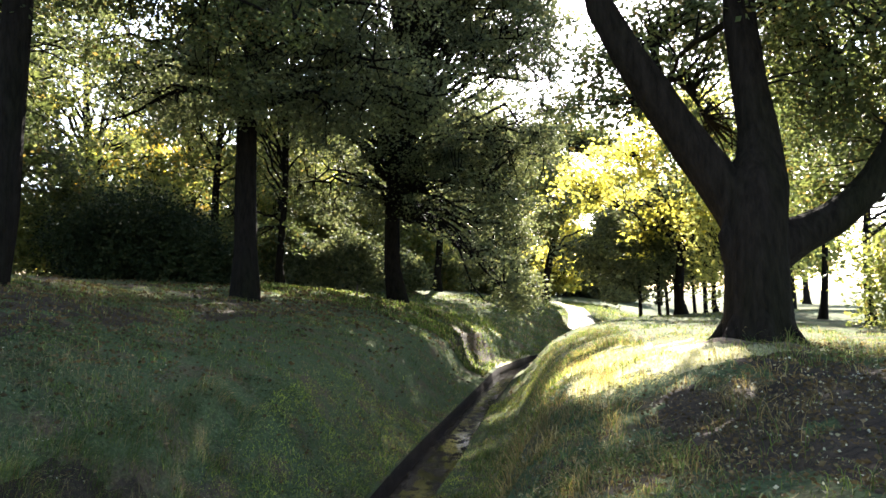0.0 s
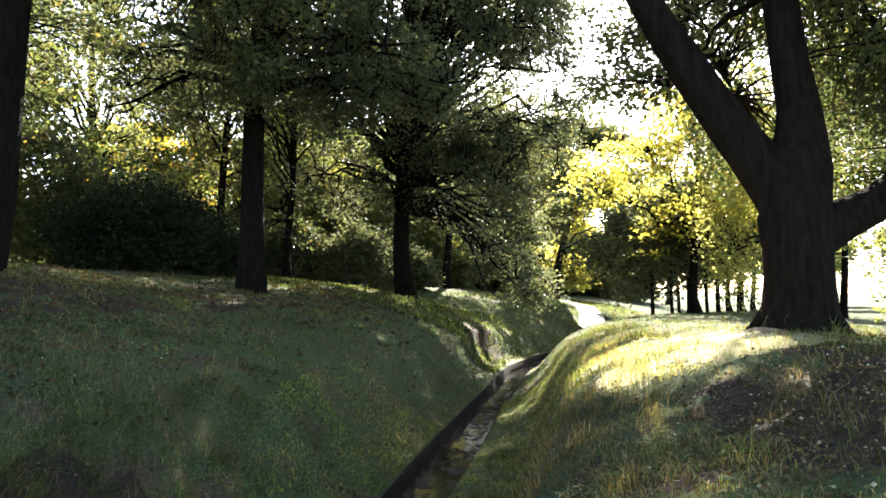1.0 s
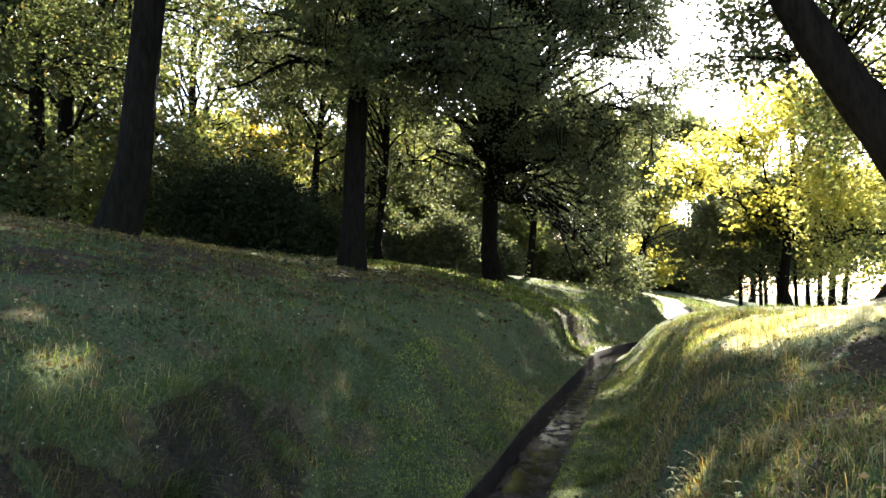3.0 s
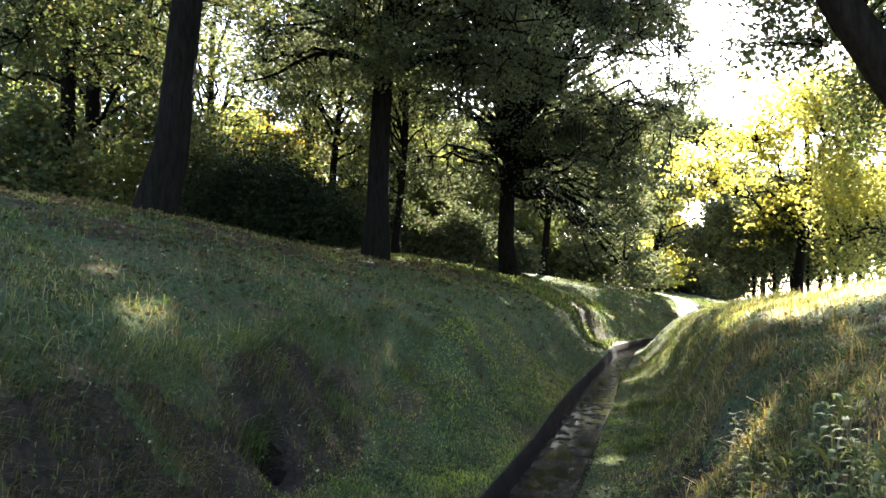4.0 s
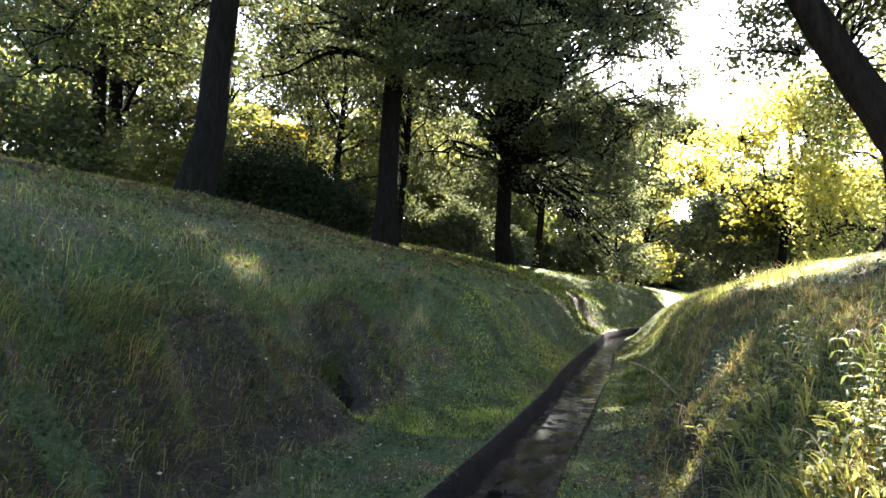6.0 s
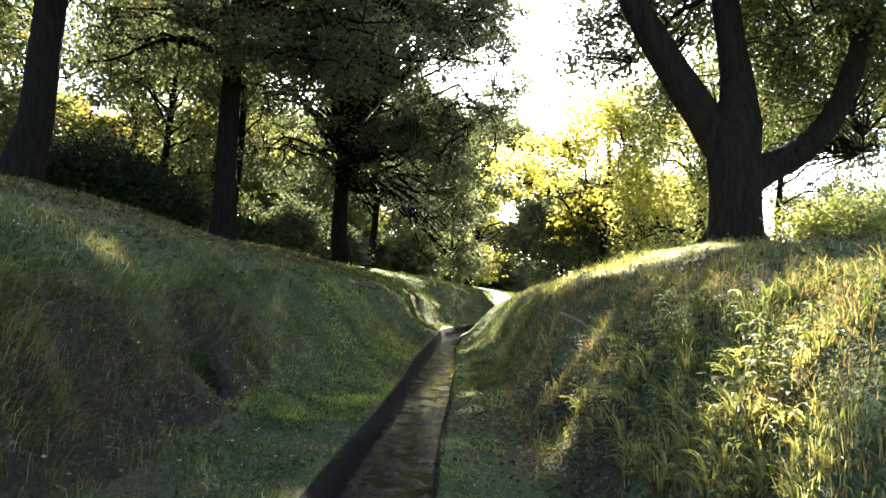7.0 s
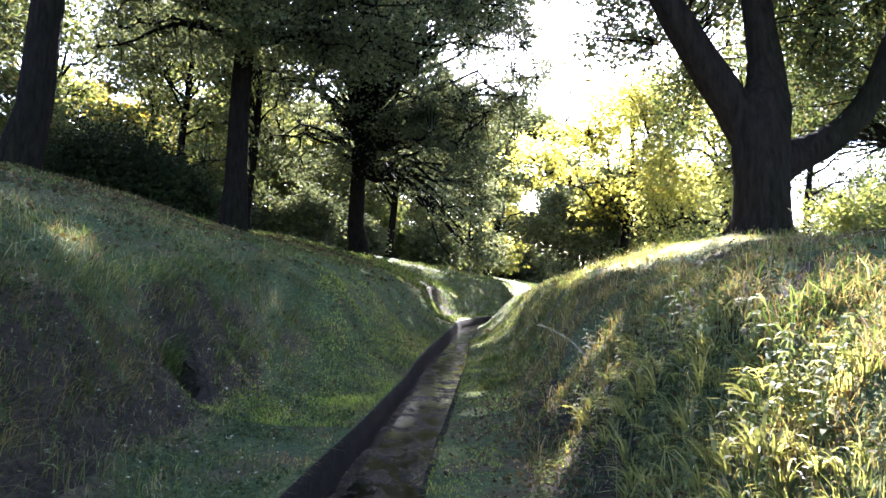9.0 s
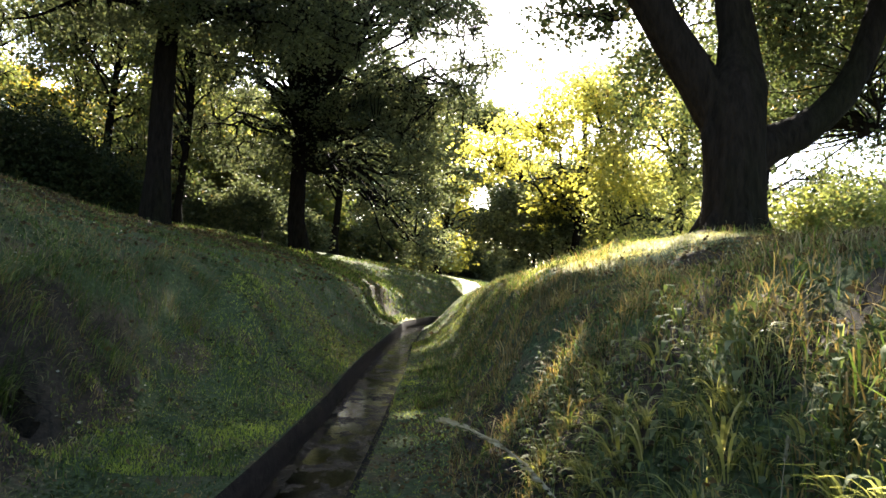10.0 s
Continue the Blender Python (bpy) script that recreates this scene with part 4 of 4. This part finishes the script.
sward("short green grass on the shaded slope", 100000, (-9.5, 0.0, 2.0, 26.0), 0.075, 0.007, 50, 0.14, tuft=0.6)
sward("taller green grass tufts on the shaded slope", 26000, (-7.5, -0.9, 2.0, 20.0), 0.13, 0.005, 52, 0.2, 0.9, lambda x, y, d: wobble(x, y, 3.2, 41) > 0.35, tuft=0.5)
sward("long hanging grass on the steep shaded bank", 17000, (-2.25, -1.45, 0.5, 11.5), 0.15, 0.0045, 54, 0.4, 1.3, lambda x, y, d: wobble(x, y, 5.0, 55) > -0.2, tuft=0.6, lean=(0.9, 0, 0), kinds=(GRASS, BRONZE))
sward("short bright grass strip along the stream", 34000, (0.5, 1.95, 0.5, 22.0), 0.055, 0.007, 58, 0.1, keep=lambda x, y, d: (d < 0.6) | (y > 6.5) | (wobble(x, y, 5.0, 33) > 0.35), kinds=(VERGE, GRASS_DRY))
sward("rough dry grass on the oak's bank top", 40000, (2.2, 9.0, 0.8, 17.0), 0.06, 0.007, 62, 0.3, 0.8, lambda x, y, d: ((x - 3.1) / 2.2) ** 2 + ((y - 7.0) / 2.8) ** 2 + 1.6 * wobble(x, y, 3.4, 19) > 0.0, tuft=0.7, kinds=(GRASS, BRONZE))
sward("rough grass on the oak's bank slope", 26000, (1.4, 3.2, 0.8, 18.0), 0.11, 0.006, 63, 0.6, 0.9, lambda x, y, d: (d > 0.75) & (wobble(x, y, 4.5, 64) > -0.3), tuft=0.8, kinds=(GRASS, BRONZE))
sward("tall lush grass on the bank, lightened as if in full sun", 17000, (1.65, 3.0, 0.7, 4.4), 0.11, 0.0042, 66, 0.35, 0.9, lambda x, y, d: (wobble(x, y, 6.0, 67) > -0.05) & (d > 0.85) & (d < np.where(y > 1.6, 1.72, 1.42)) & (x > -0.95), tuft=0.9, kinds=(GRASS_LIT, SUNLIT_STRAW))
sward("dead brown undergrowth on the sunlit bank", 22000, (1.6, 3.6, 0.6, 5.0), 0.08, 0.006, 68, 0.65, 0.9, lambda x, y, d: (d > 0.8) & (wobble(x, y, 4.6, 69) > -0.25), tuft=0.6, kinds=(GRASS, BRONZE))
sward("rough tussocky grass on the bank towards the bend", 42000, (0.95, 4.0, 10.5, 27.0), 0.1, 0.009, 85, 0.35, 0.9, lambda x, y, d: (d > 0.3) & (wobble(x, y, 3.4, 86) > -0.35), tuft=0.8, kinds=(GRASS, GRASS_DRY))
sward("tall dry grass at the bank edge", 14000, (1.5, 3.0, 2.6, 13.0), 0.16, 0.006, 70, 0.62, 1.0, lambda x, y, d: (d > 0.8) & (d < 1.9) & (wobble(x, y, 4.0, 65) > 0.05), tuft=0.5, kinds=(GRASS, BRONZE))
sward("thin dry stems tangled on the oak's bank", 4500, (1.5, 3.2, 0.7, 9.0), 0.14, 0.003, 71, 0.95, 0.5, lambda x, y, d: (d > 0.7) & (x > -1.0))
sward("thin dry stems on the shaded bank", 9000, (-4.0, -1.1, 1.0, 11.0), 0.18, 0.003, 72, 0.85, 1.2)
sward("long pale blades leaning out of the shaded bank", 3600, (-2.6, -1.1, 1.0, 10.5), 0.2, 0.0055, 56, 0.5, 1.2, lean=(0.5, -0.2, 0), kinds=(GRASS, GRASS_DRY))
sward("grass hanging over the lip of the stream", 4500, (-0.16, 0.0, 0.5, 20.0), 0.045, 0.006, 60, 0.25, 1.2, lean=(0.9, 0, -0.3))
sward("grass hanging over the stream's low edge", 5000, (0.72, 1.0, 0.5, 20.0), 0.06, 0.006, 61, 0.2, 1.2, lean=(-0.9, 0, -0.2))
sward("short dull grass on the flat foot of the shaded bank", 22000, (-1.5, 0.0, 0.5, 9.5), 0.045, 0.007, 59, 0.35, kinds=(GRASS, BRONZE))
sward("short grass along the lip of the stream", 22000, (-1.55, 0.0, 6.5, 17.0), 0.055, 0.007, 57, 0.12, kinds=(VERGE, GRASS_DRY))
sward("short green grass on the slope beyond the bend", 36000, (-9.0, -0.1, 27.0, 58.0), 0.15, 0.022, 75, 0.1)
sward("short grass behind the viewpoint on both banks", 26000, (-7.0, 8.0, -9.0, 1.2), 0.07, 0.012, 76, 0.25)
sward("distant grass on both banks", 30000, (-9.0, 9.0, 14.0, 62.0), 0.1, 0.015, 74, 0.3)


# dry grass in the sun pool, with the sunlight in its colour
kd = np.random.default_rng(90)
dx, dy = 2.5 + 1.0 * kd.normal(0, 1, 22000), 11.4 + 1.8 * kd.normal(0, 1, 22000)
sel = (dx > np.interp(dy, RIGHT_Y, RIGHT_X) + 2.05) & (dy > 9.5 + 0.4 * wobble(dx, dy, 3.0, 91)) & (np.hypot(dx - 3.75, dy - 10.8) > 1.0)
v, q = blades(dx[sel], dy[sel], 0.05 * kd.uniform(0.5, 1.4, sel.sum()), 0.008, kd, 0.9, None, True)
tagged(fast_mesh("grass", v, q, SUNLIT_STRAW, None, True), "dry grass round the great oak, paled for the sun pool", "grass", kind="stuff")


def litter(label, n, cx, cy, sx, sy, seed, mat, size=0.07):
    """Fallen leaves lying on the ground."""
    k = np.random.default_rng(seed)
    x, y = cx + sx * k.normal(0, 1, n), cy + sy * k.normal(0, 1, n)
    xl, xr = np.interp(y, RIGHT_Y, LEFT_X), np.interp(y, RIGHT_Y, RIGHT_X)
    ok = (x < xl - 0.1) | (x > xr + 0.1)
    ok &= ((x - 2.7) / 1.6) ** 2 + ((y - 11.6) / 2.6) ** 2 > k.uniform(0.6, 1.6, n)
    x, y = x[ok], y[ok]
    v, q = leaves(np.stack([x, y, land(x, y) + 0.025 + k.uniform(0, 0.03, len(x))], -1), size, k, 0.18)
    tagged(fast_mesh("fallen_leaves", v, q, mat), label, "leaf litter", kind="stuff")


PALE_LEAF = leafy("pale_fallen_leaf", (0.22, 0.2, 0.13), (0.4, 0.38, 0.28), (0.6, 0.58, 0.5), 0.2, 0.6, 0.2)
LITTER = leafy("dead_leaf", (0.045, 0.031, 0.016), (0.1, 0.07, 0.036), (0.22, 0.165, 0.095), 0.15, 0.8, 0.05)
litter("brown dead leaves scattered on the shaded slope", 6500, -6.8, 13.0, 2.2, 4.0, 300, LITTER, 0.06)
sward("tussocks of dry and green grass by the great oak", 20000, (2.3, 6.5, 4.5, 13.0), 0.13, 0.005, 80, 0.5, 1.0, lambda x, y, d: wobble(x, y, 4.2, 81) + 0.5 * wobble(x, y, 9.0, 82) > 0.0, tuft=0.9, kinds=(GRASS, BRONZE))
sward("scattered grass tufts on the bare earth by the oak", 36000, (2.4, 8.0, 1.5, 10.0), 0.08, 0.006, 78, 0.45, 1.0, lambda x, y, d: wobble(x, y, 3.6, 79) + 0.6 * wobble(x, y, 8.0, 88) > -0.15, tuft=0.8)
litter("brown dead leaves under the great oak", 5200, 3.4, 7.6, 1.6, 2.2, 301, LITTER, 0.042)
litter("pale curled leaves on the bare earth by the oak", 700, 3.4, 6.8, 1.5, 1.9, 309, PALE_LEAF, 0.03)
litter("brown dead leaves on the sunlit bank", 3200, 2.1, 5.4, 1.2, 1.6, 302, LITTER, 0.034)
litter("brown dead leaves under the slope trees", 3500, -4.0, 28.0, 2.6, 5.0, 303, LITTER, 0.1)
litter("brown dead leaves at the foot of the oak's bank", 1800, -0.45, 5.2, 0.28, 2.6, 305, LITTER, 0.035)
litter("small pale leaves and petals on the shaded bank", 700, -3.8, 6.0, 1.6, 3.0, 306, PALE_LEAF, 0.026)
litter("small pale leaves on the oak's bank", 260, 1.2, 5.5, 1.6, 2.2, 307, PALE_LEAF, 0.024)
litter("few dead leaves beside the stream", 400, -0.6, 8.0, 0.9, 4.0, 304, LITTER, 0.045)


def burrow(hx, hy, hs):
    """An open hollow that runs back into the bank below an earthy lip."""
    k = np.random.default_rng(int(hy * 100))
    rings, m = [], 18
    a = np.linspace(0, 2 * np.pi, m, endpoint=False)
    wav = 1 + 0.12 * np.sin(3 * a + hy) + 0.06 * k.normal(0, 1, m)
    for r, back in ((1.3, 0.0), (1.0, 0.0), (0.92, 0.1), (0.85, 0.22), (0.65, 0.36), (0.3, 0.44), (0.02, 0.46)):
        x, y = hx + 0.16 * hs * r * wav * np.cos(a), hy + 0.19 * hs * r * wav * np.sin(a)
        z = land(x, y) + (0.012 if back == 0 and r < 1.2 else -0.03 if back == 0 else -0.02)
        rings.append(np.stack([x - 0.75 * back, y + 0.2 * back, z - 0.55 * back], -1))
    v = np.concatenate(rings)
    i = np.arange(len(v)).reshape(-1, m)
    j = np.roll(i, -1, 1)
    q = np.stack([i[:-1], j[:-1], j[1:], i[1:]], -1).reshape(-1, 4)
    c = np.array([hx, hy, float(land(hx, hy))])
    root = thing("burrow", tuple(c), "dark open burrow in the earthy bank", "burrow", "burrows in the bank")
    fast_mesh("hollow", v - c, q, SCARP, root, True)
    bx, by = hx - 0.13 + 0.04 * k.normal(0, 1, 220), hy + 0.2 * k.normal(0, 1, 220)
    bv, bq = blades(bx, by, 0.2 * k.uniform(0.6, 1.3, 220), 0.006, k, 1.3, (0.9, -0.2, 0))
    fast_mesh("hanging_grass", bv - c, bq, GRASS, root, True)


for hx, hy, hr, hd, hs in HOLLOWS:
    burrow(hx, hy, hs)
GROUND_COVER = leafy("ground_ivy_leaf", (0.027, 0.041, 0.021), (0.082, 0.103, 0.05), (0.17, 0.18, 0.1), 0.35, 0.8, 0.05)


def cover(label, n, box, seed, size, rise=0.07):
    """Low broad-leaved plants in patches."""
    k = np.random.default_rng(seed)
    o, y = k.uniform(box[0], box[1], n), k.uniform(box[2], box[3], n)
    x = np.interp(y, RIGHT_Y, LEFT_X) + o
    ok = (wobble(x, y, 2.0, seed) + 0.6 * wobble(x, y, 6.0, seed + 1) > k.uniform(-0.1, 0.6, n)) & clear(x, y)
    x, y = x[ok], y[ok]
    top = rise * (0.6 + 0.5 * wobble(x, y, 7.0, seed + 2))
    z = land(x, y) + np.maximum(top, 0.01) * k.uniform(0.2, 1.0, len(x))
    v, q = leaves(np.stack([x, y, z], -1), size, k, 0.35)
    tagged(fast_mesh("ground_cover", v, q, GROUND_COVER), label, "ground cover", kind="stuff")


cover("low broad-leaved plants on the shaded bank", 40000, (-5.0, -0.1, 1.5, 13.0), 310, 0.035, 0.05)
cover("low broad-leaved plants on the oak's bank", 22000, (1.5, 3.6, 0.6, 9.0), 312, 0.032, 0.1)


def nettle(k, h):
    """A leafy weed: stem, pairs of pointed leaves and a few side shoots."""
    root = new("leafy_weed")
    n = 9
    t = np.linspace(0, 1, n)
    line = np.stack([0.12 * h * t ** 2 * k.normal(), 0.12 * h * t ** 2 * k.normal(), h * t], -1)
    v, q = tube(line, np.linspace(0.005, 0.0015, n), 5)
    fast_mesh("stem", v, q, WEED, root, True)
    pieces = []
    for i in range(2, n):
        for s in range(2):
            a = i * 1.57 + s * np.pi + k.normal(0, 0.2)
            ln_ = h * (0.3 - 0.17 * t[i]) * k.uniform(0.7, 1.2)
            d = np.array([math.cos(a), math.sin(a), 0.25])
            sd = np.array([-math.sin(a), math.cos(a), 0])
            p = line[i]
            m1, m2, e = p + d * ln_ * 0.35, p + d * ln_ * 0.7 - np.array([0, 0, 0.03 * h]), p + d * ln_ - np.array([0, 0, 0.12 * h])
            w = ln_ * 0.2
            vv = np.array([p - sd * 0.002, p + sd * 0.002, m1 + sd * w, m1 - sd * w, m2 + sd * w * 0.75, m2 - sd * w * 0.75, e + sd * 0.001, e - sd * 0.001])
            pieces.append((vv, np.array([[0, 1, 2, 3], [3, 2, 4, 5], [5, 4, 6, 7]])))
    v, q = stack(pieces)
    fast_mesh("foliage", v, q, WEED, root, True)
    return tagged(root, "leafy green weed with pointed leaves on the bank", "weed", "weeds on the bank")


def broad_tuft(k, h, n_blades=30, half=0.0038):
    """A tuft of broad arching blades, in the grass colour lightened for sun."""
    root = new("grass_tuft")
    pieces = []
    for i in range(n_blades):
        a, n = k.uniform(0, 2 * np.pi), 7
        t = np.linspace(0, 1, n)
        r = h * k.uniform(0.5, 1.0)
        d = np.array([math.cos(a), math.sin(a), 0])
        sd = np.array([-math.sin(a), math.cos(a), 0])
        line = d * (0.03 + r * 0.75 * t[:, None] ** 1.6) + np.array([0, 0, 1]) * (r * (1.15 * t - 0.62 * t ** 2.6))[:, None]
        w = half * np.sin(np.pi * (0.15 + 0.83 * t)) * k.uniform(0.7, 1.3)
        vv = np.stack([line - sd * w[:, None], line + sd * w[:, None] + np.array([0, 0, 0.002])], 1).reshape(-1, 3)
        i0 = 2 * np.arange(n - 1)[:, None]
        pieces.append((vv, i0 + np.array([[0, 1, 3, 2]])))
    v, q = stack(pieces)
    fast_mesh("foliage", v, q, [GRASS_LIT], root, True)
    return tagged(root, "tuft of long arching grass blades on the bank", "grass tuft", "grass tufts on the bank")


def seed_stalk(points, label, head=0.3):
    """A dry grass stalk with a bristly seed head at its end."""
    pts = np.array(points, float)
    root = thing("seed_stalk", tuple(pts[0]), label, "grass stalk", "seed stalks")
    t = np.linspace(0, len(pts) - 1, 18)
    line = np.stack([np.interp(t, range(len(pts)), pts[:, c]) for c in range(3)], -1) - pts[0]
    for _ in range(3):
        line[1:-1] = (line[:-2] + 2 * line[1:-1] + line[2:]) / 4
    v, q = tube(line, np.linspace(0.0006, 0.0012, 18), 5)
    fast_mesh("stem", v, q, STRAW, root, True)
    k = np.random.default_rng(int(1000 * abs(pts[-1, 0])) + 5)
    m = 110
    f = k.uniform(1 - head, 1, m) * 17
    c = np.stack([np.interp(f, range(18), line[:, a]) for a in range(3)], -1) + k.normal(0, 0.0018, (m, 3))
    way = line[-1] - line[-4]
    way = way / np.linalg.norm(way)
    sd = np.cross(way, k.normal(0, 1, (m, 3)))
    sd /= np.linalg.norm(sd, axis=1, keepdims=True)
    tip = c + way * 0.011 + sd * 0.003
    ac = np.cross(way, sd) * 0.0022
    v = np.stack([c, c * 0.5 + tip * 0.5 + ac, tip, c * 0.5 + tip * 0.5 - ac], 1).reshape(-1, 3)
    fast_mesh("seed_head", v, np.arange(4 * m).reshape(-1, 4), STRAW, root)


kw = np.random.default_rng(77)
kinds = [nettle(kw, 0.34), nettle(kw, 0.42), nettle(kw, 0.26)]
tufts = [broad_tuft(kw, 0.16), broad_tuft(kw, 0.22), broad_tuft(kw, 0.36, 20, 0.0065)]


def stand(ob, x, y, s, first):
    m = pose(x, y, float(land(x, y)) - 0.01, kw.uniform(-8, 8), kw.uniform(-8, 8), kw.uniform(0, 360)) @ Matrix.Scale(s, 4)
    if first:
        ob.matrix_basis = m
    else:
        c = copy_thing(ob, m)
        c.scale = (s, s, s)


for i in range(120):
    y = kw.uniform(0.9, 7.0)
    x = float(np.interp(y, RIGHT_Y, RIGHT_X)) + kw.uniform(1.12, 1.62)
    stand(kinds[i % 3], x, y, kw.uniform(0.5, 1.0) * (0.6 if y < 1.6 else 1), i < 3)
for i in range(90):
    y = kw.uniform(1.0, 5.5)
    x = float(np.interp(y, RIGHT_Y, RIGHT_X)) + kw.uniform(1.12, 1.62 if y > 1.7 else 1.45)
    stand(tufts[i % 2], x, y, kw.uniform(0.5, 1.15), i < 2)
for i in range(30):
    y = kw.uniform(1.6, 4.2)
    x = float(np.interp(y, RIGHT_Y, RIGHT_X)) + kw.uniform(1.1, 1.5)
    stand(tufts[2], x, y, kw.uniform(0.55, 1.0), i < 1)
for i in range(40):
    y = kw.uniform(2.0, 9.0)
    x = float(np.interp(y, RIGHT_Y, LEFT_X)) - kw.uniform(0.4, 1.9)
    stand(kinds[i % 3], x, y, kw.uniform(0.3, 0.6), False)
seed_stalk([(-0.95, 2.1, float(land(-0.95, 2.1))), (-0.98, 2.05, 0.95), (-1.03, 2.0, 1.14), (-1.1, 2.0, 1.25), (-1.16, 2.0, 1.31), (-1.22, 2.0, 1.35), (-1.29, 2.0, 1.37)], "long arching pale grass stalk over the bank", 0.45)
for x, y, h in ((-0.1, 3.0, 0.4), (0.05, 3.1, 0.36), (0.15, 2.9, 0.42), (0.3, 3.2, 0.33), (-0.35, 2.7, 0.42), (-0.2, 2.2, 0.45), (0.42, 3.0, 0.36), (-0.6, 2.4, 0.5)):
    z = float(land(x, y))
    seed_stalk([(x, y, z), (x + 0.02, y, z + 0.4 * h), (x + 0.03, y, z + 0.8 * h), (x + 0.02 + 0.05 * kw.normal(), y, z + h)], "upright dry grass stalk with seed head", 0.22)


def fluffy_head(x, y, top):
    """A tall weed gone to seed: thin stem and a round white head of many fine hairs."""
    k = np.random.default_rng(401)
    z = float(land(x, y))
    root = thing("seed_head_weed", (x, y, z), "thin weed with a round fluffy white seed head", "weed")
    line = np.array([[0, 0, 0], [0.01, 0, 0.4 * top], [0.0, 0.01, 0.8 * top], [-0.01, 0.01, top]])
    v, q = tube(line, [0.002, 0.0018, 0.0015, 0.0012], 6)
    fast_mesh("stem", v, q, WEED, root, True)
    d = k.normal(0, 1, (160, 3))
    d /= np.linalg.norm(d, axis=1, keepdims=True)
    v, q = leaves(line[-1] + d * 0.011 * k.uniform(0.4, 1.0, (160, 1)), 0.012, k, 1.0)
    fast_mesh("seed_head", v, q, PALE_LEAF, root)


fluffy_head(-0.23, 2.68, 0.3)
